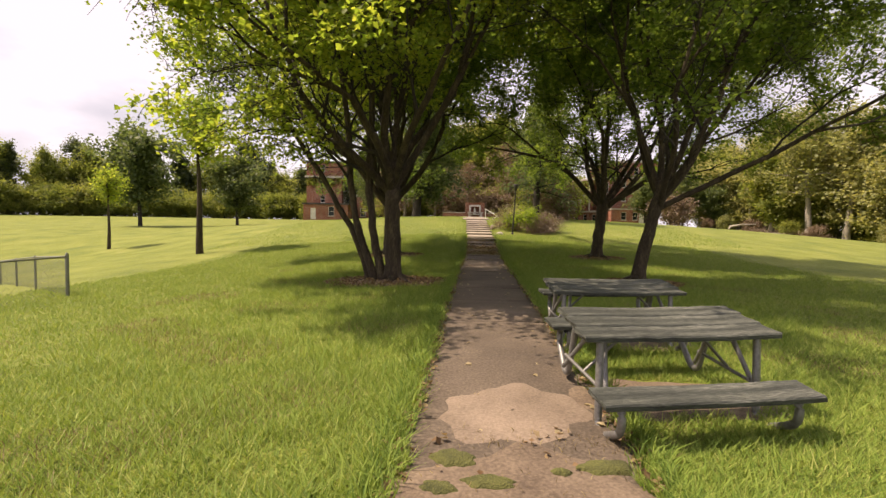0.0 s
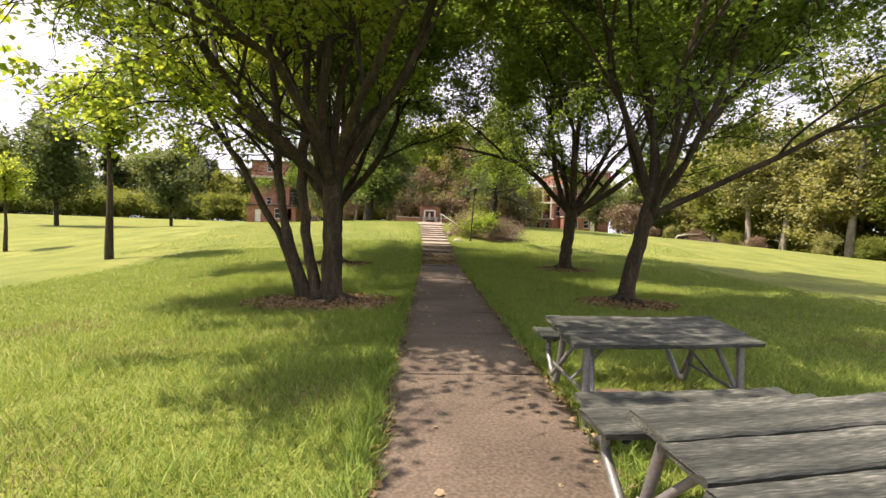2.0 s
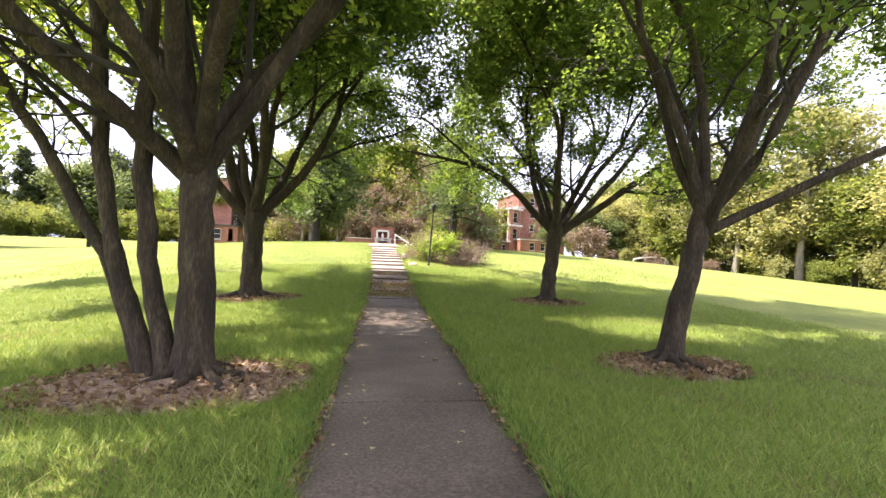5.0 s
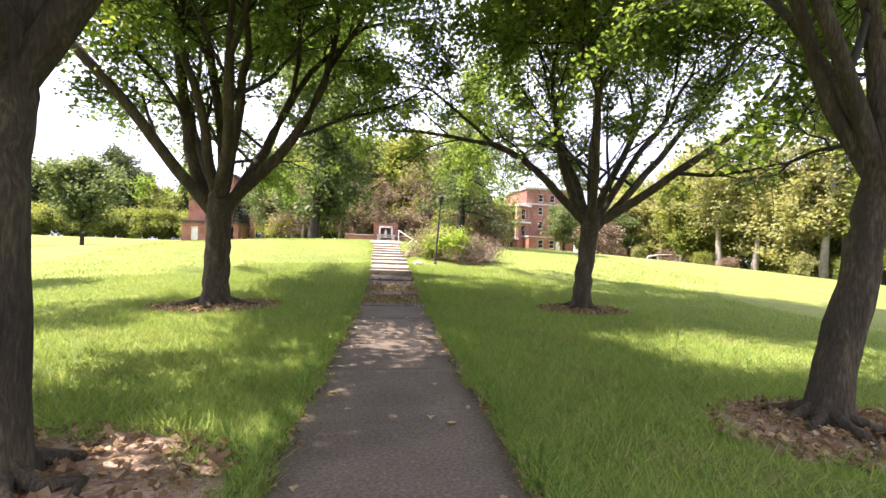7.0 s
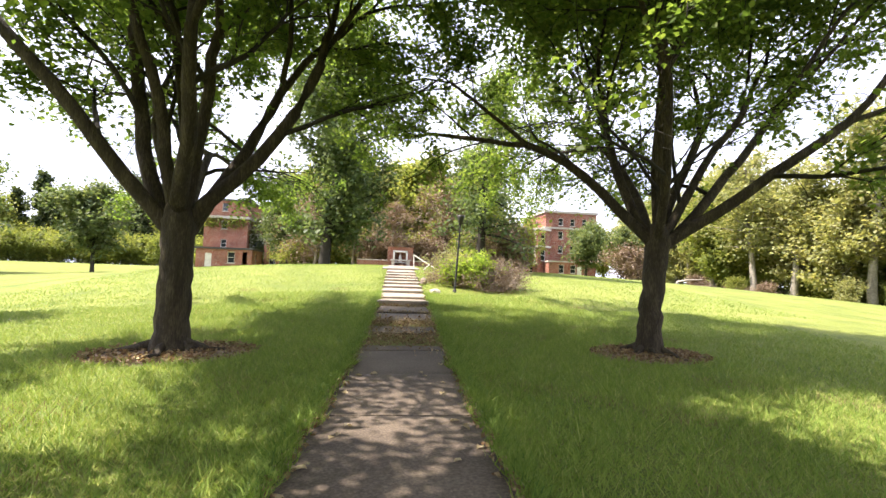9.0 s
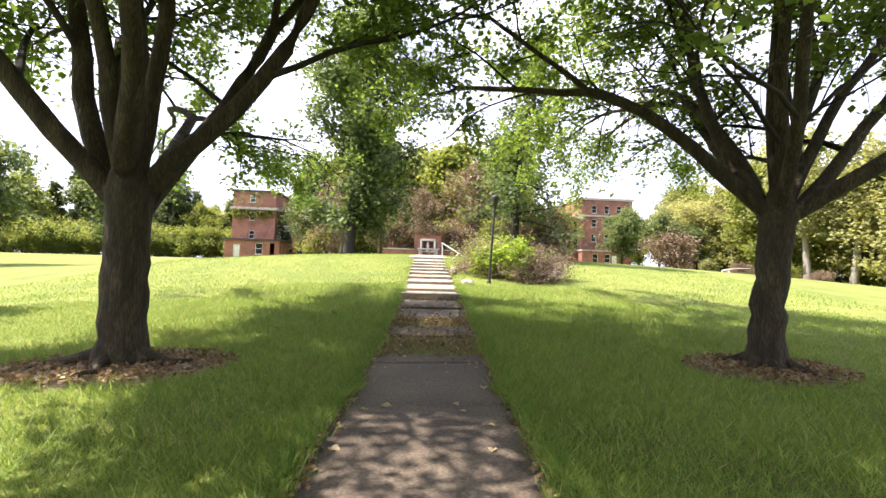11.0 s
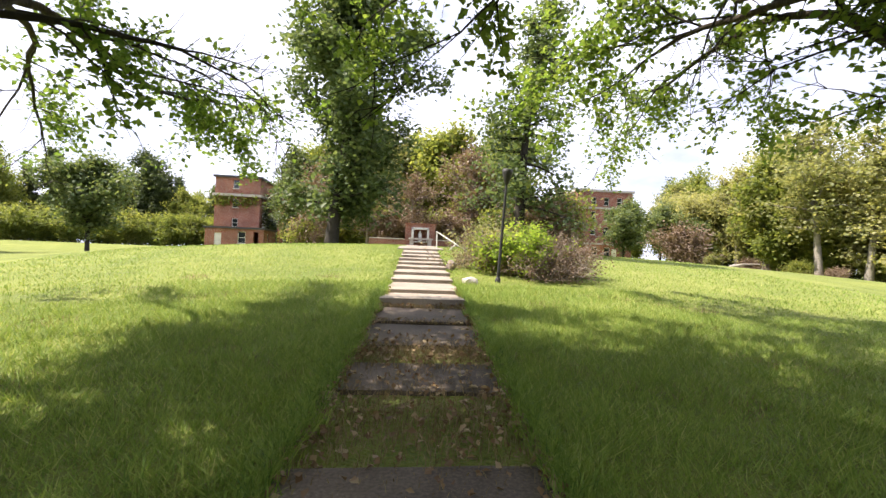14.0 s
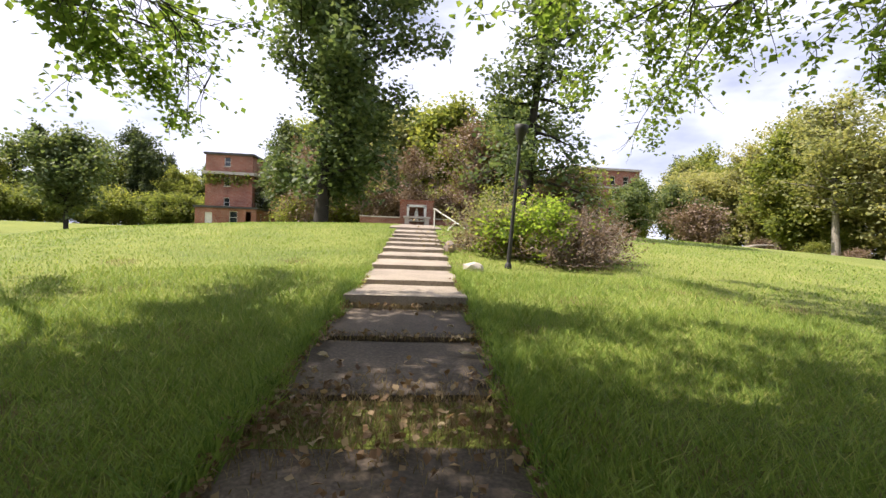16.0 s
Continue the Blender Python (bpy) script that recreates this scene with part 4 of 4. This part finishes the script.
block(bl, 10.5, 1.0, 5.0, 9, -1.5, 5.0, front=[(1, 0.8, 2.2, 2.6, "window"), (2.8, 0.8, 4.0, 2.6, "window")])
block(bl, 7.6, 2.0, 3.0, 8, -1.5, 6.5, front=[(0.6, 2.9, 2.4, 5.2, "window")], mat=M_WHITE)

# right building: an open two-storey porch before a tall block, with a low wing
br = thing("brick_building", Matrix.Translation((31.4, 117.0, 2.1)), "tall red brick building with a white-trimmed open porch", "building")
ang = math.atan2(110.9 - 118.3, 41.1 - 36.3)
u = Vector((math.cos(ang), math.sin(ang), 0))
holes = [(0.9 + k * 2.6, z, 2.7 + k * 2.6, z + 3.0, "void") for k in range(3) for z in (3.0, 6.6)] + [(1.2 + k * 2.6, 0.4, 2.3 + k * 2.6, 1.9, "window") for k in range(3)]
facade(br, Vector((0, 0, 0)), u, 8.8, -1.5, 10.3, holes, M_BRICK, 0.5)
v = Vector((-u.y, u.x, 0))
e = u * 8.8
for z in (2.4, 6.2, 10.0):
    bm = boxed(-0.3, -0.3, z, 9.1, 0.0, z + 0.4)
    c = part("cornice", bm, M_STONE, br, "pale stone cornice")
    c.matrix_local = Matrix.Rotation(ang, 4, "Z")
for k in range(4):
    c = part("column", boxed(0.25 + k * 2.6, -0.2, 2.8, 0.62 + k * 2.6, 0.0, 10.0, bevel=0.03), M_STONE, br, "pale stone column")
    c.matrix_local = Matrix.Rotation(ang, 4, "Z")
facade(br, e, v, 4.4, -1.5, 10.3, [(1.2, 7.0, 2.8, 9.4, "window"), (1.2, 3.3, 2.8, 5.7, "window")], M_BRICK)
for z in (6.2, 10.0):
    c = part("cornice", boxed(0.0, -0.3, z, 4.4, 0.0, z + 0.4), M_WHITE, br)
    c.matrix_local = Matrix.Translation(e) @ Matrix.Rotation(ang + math.pi / 2, 4, "Z")
r0 = boxed(0.1, 0.1, 10.0, 8.7, 6.0, 10.2)
c = part("roof", r0, M_ROOF, br)
c.matrix_local = Matrix.Rotation(ang, 4, "Z")
part("floor", boxed(0.4, 0.45, 2.3, 8.4, 6.0, 2.5), M_ROOM, br).matrix_local = Matrix.Rotation(ang, 4, "Z")
part("floor", boxed(0.4, 0.45, 6.1, 8.4, 6.0, 6.3), M_ROOM, br).matrix_local = Matrix.Rotation(ang, 4, "Z")
part("back_wall", boxed(0.4, 2.6, -1.0, 8.4, 2.8, 10.0), M_BRICK, br).matrix_local = Matrix.Rotation(ang, 4, "Z")
block(br, 7.4, -5.0, 12, 16, -1.5, 14.6, front=grid_holes(3.0, 2.8, 3, (5.2, 8.4, 11.4), 1.1, 1.7), left=grid_holes(3, 3.2, 3, (11.2,), 1.1, 1.6))
band(br, 7.4, -5.0, 12, 16, 14.2, 0.45, 0.3, M_STONE)
band(br, 7.4, -5.0, 12, 16, 10.6, 0.4, 0.25, M_STONE)
part("pilaster", boxed(7.0, -5.4, -1.5, 7.9, -5.0, 11.0, bevel=0.03), M_STONE, br)
block(br, 6.6, -9.6, 7.9, 4.5, -1.5, 3.2, front=[(2.2, 0.7, 3.4, 2.5, "window"), (4.8, 0.7, 6.0, 2.5, "window")], right=[(1, 0.1, 2.2, 2.4, "door")])
band(br, 6.6, -9.6, 7.9, 4.5, 3.0, 0.3, 0.2, M_STONE)
c = part("door", boxed(12.9, -9.68, 0.0, 13.9, -9.6, 2.2, bevel=0.02), M_WHITE, br, "white painted door")


# ivy on the left building and the white-barked wreck at the woods
def ivy(x0, x1, y, z0, z1, count, seed):
    rng = np.random.default_rng(seed)
    at = np.stack([rng.uniform(x0, x1, 300), np.full(300, y - 0.2), rng.uniform(z0, z1, 300) + 0], -1)
    return leaves(rng, at, count, 0.3, 0.4)


iv = part("ivy", ivy(-29.6, -22.4, 103, 9.0, 10.6, 700, 81), M_FAR)
tagged(iv, "green ivy creeping along a brick wall", "ivy", kind="stuff")
iv = part("ivy", ivy(-22, -17.5, 104.8, 1.6, 11, 2200, 82), M_DARK)
tagged(iv, "dark green ivy covering the end of a brick building", "ivy", kind="stuff")


def log(name, pts, radii, label, mat):
    c = Vector(pts[0])
    base = Vector((c.x, c.y, g(c.x, c.y)))
    o = smooth(part(name, tube([tuple(Vector(p) - c) for p in pts], radii, 8), mat))
    o.location = base + Vector((0, 0, c.z))
    return tagged(o, label, "log")


log("fallen_log", [(46.3, 77.5, -0.1), (46.8, 77.2, 1.2), (48.5, 77, 1.5), (50.5, 76.5, 1.6)], [0.2, 0.18, 0.14, 0.08], "bleached bent limb of a fallen tree", M_PALE)
log("fallen_log", [(47.5, 76.0, 0.15), (50, 75, 0.25), (54, 73.5, 0.3)], [0.2, 0.18, 0.1], "bleached fallen trunk lying on the grass", M_PALE)
for k in range(4):
    bush("dry_bush", 50 + k * 2.2, 76 - k * 1.3, 1.8, 1.1, 1500, 0.14, M_BROWN, "heap of brown brushwood at the wood's edge", 90 + k, twig_n=60)


# ---- bare earth round the trunks ----
def mulch(x, y, rx, ry, seed, dx=0.0):
    rng = np.random.default_rng(seed)
    bm = bmesh.new()
    rings = []
    for k in range(6):
        s = k / 5
        ring = []
        for j in range(36):
            a = j * math.tau / 36
            w = 1 + 0.22 * noise.noise((math.cos(a) * 1.5, math.sin(a) * 1.5, seed)) + 0.1 * noise.noise((math.cos(a) * 5, math.sin(a) * 5, seed))
            px, py = x + dx * s + rx * s * w * math.cos(a), y + ry * s * w * math.sin(a)
            ring.append(bm.verts.new((px, py, g(px, py) + 0.07 * (1 - s) ** 1.5 + 0.02 - 0.05 * (k == 5))))
        rings.append(ring)
    for a, b in zip(rings, rings[1:]):
        for j in range(36):
            bm.faces.new((a[j], b[j], b[(j + 1) % 36], a[(j + 1) % 36]))
    o = smooth(part("ground_patch", bm, M_SOIL))
    tagged(o, "bare brown earth and mulch under a tree", "earth", kind="structure")


PATCHES = [(-1.35, 11.8, 1.7, 1.15), (-2.2, 20.0, 1.5, 1.0), (6.54, 20.0, 1.25, 0.9), (5.15, 12.35, 1.25, 0.85)]
for k, q in enumerate(PATCHES):
    mulch(*q, 200 + k)


def bare(x, y):
    """1 where no grass grows."""
    m = (np.abs(x - centre(y)) + 0.05 * np.sin(y * 2.7 + np.sign(x)) + 0.04 * np.sin(y * 5.1) + 0.03 * np.sin(y * 11.3 + x) < np.interp(y, [0, 5, 8, 15, 18.5, 22, 25, 31, 45], [0.80, 0.81, 0.86, 0.86, 0.82, 0.82, 0.84, 0.85, 0.87])) & (y < 48) & (y > -6)
    for px, py, rx, ry in PATCHES + SHADED_EARTH:
        m |= ((x - px) / rx) ** 2 + ((y - py) / ry) ** 2 < 0.66 + 0.3 * np.sin(x * 7.3 + 2 * np.sin(y * 5)) * np.sin(y * 8.1)
    return m


def blades(rng, x, y, h, w, lift=0.0):
    n = len(x)
    z = land(x, y) + lift
    a = rng.uniform(0, 2 * np.pi, n)
    lean = rng.uniform(0.2, 1.3, n) * h
    la = rng.uniform(0, 2 * np.pi, n)
    ux, uy = np.cos(a) * w / 2, np.sin(a) * w / 2
    ox, oy = np.cos(la) * lean, np.sin(la) * lean
    v = np.empty((n, 5, 3))
    v[:, 0] = np.stack([x - ux, y - uy, z - 0.01], -1)
    v[:, 1] = np.stack([x + ux, y + uy, z - 0.01], -1)
    v[:, 2] = np.stack([x + ox * 0.35 + ux * 0.8, y + oy * 0.35 + uy * 0.8, z + h * 0.6], -1)
    v[:, 3] = np.stack([x + ox * 0.35 - ux * 0.8, y + oy * 0.35 - uy * 0.8, z + h * 0.6], -1)
    v[:, 4] = np.stack([x + ox, y + oy, z + h * 0.92], -1)
    i = np.arange(n)[:, None] * 5
    f = np.concatenate([i + np.array([0, 1, 2]), i + np.array([0, 2, 3]), i + np.array([3, 2, 4])], 1).reshape(-1, 3)
    return v.reshape(-1, 3), f


def patchy(x, y):
    return 0.5 + 0.17 * (np.sin(x * 2.9 + 2.0 * np.sin(y * 2.3)) + np.sin(y * 3.7 + 1.7 * np.sin(x * 3.1)) + np.sin(x * 6.1 - y * 5.3 + 1.5 * np.sin(x * 1.3 + y)))


rng = np.random.default_rng(7)


def sow(count, spread, y0, y1, h, w):
    """Blades thick beside the path and thinning away from it, with coarser ones farther off."""
    y = y0 + (y1 - y0) * rng.uniform(0, 1, count)
    q = 0.72 + spread * rng.uniform(0, 1, count) ** 2.1
    x = centre(y) + q * rng.choice([-1, 1], count)
    k = ~bare(x, y)
    x, y, q = x[k], y[k], q[k]
    hh = h * rng.uniform(0.5, 1.3, len(x)) * (0.6 + 0.7 * patchy(x, y))
    return blades(rng, x, y, hh, w * (1 + q * 0.11) * rng.uniform(0.7, 1.4, len(x)))


def sward(count, reach, y0, y1, h, w):
    """A thick sward of plain blades within reach of the path."""
    y = rng.uniform(y0, y1, count)
    x = centre(y) + 0.7 * rng.choice([-1, 1], count) * (1 + (reach / 0.7 - 1) * rng.uniform(0, 1, count) ** 1.5)
    k = ~bare(x, y)
    x, y = x[k], y[k]
    n = len(x)
    z = land(x, y)
    hh = h * rng.uniform(0.5, 1.35, n) * (0.55 + 0.8 * patchy(x, y))
    a, la = rng.uniform(0, 2 * np.pi, n), rng.uniform(0, 2 * np.pi, n)
    lean = rng.uniform(0.3, 1.5, n) * hh
    ww = w * rng.uniform(0.7, 1.5, n) / 2
    v = np.empty((n, 3, 3))
    v[:, 0] = np.stack([x - np.cos(a) * ww, y - np.sin(a) * ww, z - 0.008], -1)
    v[:, 1] = np.stack([x + np.cos(a) * ww, y + np.sin(a) * ww, z - 0.008], -1)
    v[:, 2] = np.stack([x + np.cos(la) * lean, y + np.sin(la) * lean, z + hh], -1)
    return v.reshape(-1, 3), np.arange(3 * n).reshape(-1, 3)


grass = part("grass", join([sward(560000, 12.0, 0.4, 27, 0.065, 0.010), sward(130000, 9.0, 0.4, 5, 0.06, 0.008), sward(70000, 5.0, 0.4, 14, 0.12, 0.009), sward(75000, 6.0, 12, 30, 0.13, 0.011), sow(110000, 12, 0.4, 30, 0.06, 0.007), sow(70000, 16, 28, 50, 0.06, 0.010)]), M_GRASS)
tagged(grass, "uneven green lawn grass with yellowed blades", "grass", kind="stuff")
n = 210000
y = 0.4 + 31.6 * rng.uniform(0, 1, n) ** 1.4
x = centre(y) + rng.uniform(-6.5, 6.5, n)
dry = np.sin(x * 1.9 + 2.2 * np.sin(y * 1.1) + 0.7) + np.sin(y * 2.3 + 1.6 * np.sin(x * 1.7)) + np.where(x < centre(y), 0.25, -0.1) - 0.03 * y
k = (dry > 0.62) & ~bare(x, y)
x, y = x[k], y[k]
straw = part("dry_grass", blades(rng, x, y, rng.uniform(0.03, 0.08, len(x)), rng.uniform(0.004, 0.008, len(x))), M_DRYGRASS)
tagged(straw, "patches of dry straw-coloured grass in the lawn", "grass", kind="stuff")

# long fringe along the path's edges, and weeds in its joints
y = rng.uniform(-1, 29, 34000)
side = rng.choice([-1, 1], len(y))
x = centre(y) + side * (np.interp(y, [0, 5, 8, 15, 18.5, 22, 25, 31], [0.80, 0.81, 0.86, 0.86, 0.82, 0.82, 0.84, 0.85]) + rng.normal(0.075, 0.055, len(y)))
fringe = part("grass_fringe", blades(rng, x, y, rng.uniform(0.06, 0.2, len(y)), rng.uniform(0.006, 0.012, len(y))), M_GRASS)
tagged(fringe, "longer grass hanging over the path's edges", "grass", kind="stuff")
spots = [(y0, y1, n) for y0, y1, n in ((20.6, 22.1, 3400), (22.95, 23.85, 3600), (25.15, 25.35, 500), (26.55, 26.85, 900), (1.9, 2.8, 700), (3.1, 3.4, 300))]
pieces, scraps = [], []
for y0, y1, n in spots:
    y = rng.normal((y0 + y1) / 2, (y1 - y0) * 0.33, n)
    x = centre(y) + rng.uniform(-0.9, 0.9, n)
    pieces.append(blades(rng, x, y, rng.uniform(0.02, 0.085, n), rng.uniform(0.004, 0.009, n), -0.01))
    m = n // 7 if y0 > 4 else 20
    yy = rng.normal((y0 + y1) / 2, (y1 - y0) * 0.45, m)
    xx = centre(yy) + rng.uniform(-0.95, 0.95, m)
    scraps.append(leaves(rng, np.stack([xx, yy, land(xx, yy) + 0.035], -1), m, 0.015, 0.06))
weeds = part("dry_weeds", join(pieces), M_DRYGRASS)
tagged(weeds, "dry trampled weeds growing in the joints of the path", "weeds", kind="stuff")
# litter along the edges and under the trees
n = 5200
y = rng.uniform(1, 29, n)
x = centre(y) + rng.choice([-1, 1], n) * (np.interp(y, [0, 5, 8, 15, 18.5, 22, 25, 31], [0.80, 0.81, 0.86, 0.86, 0.82, 0.82, 0.84, 0.85]) + rng.normal(0.0, 0.05, n))
scraps.append(leaves(rng, np.stack([x, y, land(x, y) + 0.03], -1), n, 0.015, 0.055))
for px, py, rx, ry in PATCHES:
    a, r = rng.uniform(0, 6.283, 1500), np.sqrt(rng.uniform(0.05, 0.9, 1500))
    x, y = px + rx * r * np.cos(a), py + ry * r * np.sin(a)
    scraps.append(leaves(rng, np.stack([x, y, land(x, y) + 0.045 + 0.07 * (1 - r) ** 1.5], -1), 1500, 0.012, 0.07))
litter = part("leaf_litter", join(scraps), M_LITTER)
tagged(litter, "small dry leaf scraps and mulch", "leaf litter", kind="stuff")


# single fallen leaves on the path and the grass beside it
def leaf_mesh(seed):
    r = random.Random(seed)
    bm = bmesh.new()
    mid = [bm.verts.new((-0.05 + 0.02 * k, 0, 0.006 * math.sin(k))) for k in range(6)]
    w = [0.0, 0.028, 0.04, 0.034, 0.02, 0.0]
    for s in (-1, 1):
        edge = [bm.verts.new((-0.05 + 0.02 * k + r.uniform(-0.004, 0.004), s * w[k] * r.uniform(0.8, 1.2), 0.012 + r.uniform(0, 0.012))) for k in range(1, 5)]
        bm.faces.new((mid[0], mid[1], edge[0]))
        for k in range(3):
            bm.faces.new((mid[k + 1], mid[k + 2], edge[k + 1], edge[k]))
        bm.faces.new((mid[4], mid[5], edge[3]))
    return bm


kinds = []
for k in range(5):
    o = part("fallen_leaf", leaf_mesh(k), M_FALLEN)
    tagged(o, "small curled dry leaf fallen on the concrete path", "leaf", "fallen leaves on the path")
    kinds.append(o)
for k in range(110):
    y = rng.uniform(3.4, 28)
    x = float(centre(y)) + rng.choice([-1, 1]) * rng.uniform(0.1, 1) ** 0.5 * 0.82
    m = pose(x, y, g(x, y) + 0.012, rng.uniform(-8, 8), rng.uniform(-8, 8), rng.uniform(0, 360))
    o = copy_thing(kinds[k % 5], m) if k >= 5 else kinds[k]
    o.matrix_world = m
    s = rng.uniform(0.4, 0.8) * (1.5 if y > 12 else 1)
    o.scale = (s, s, s)
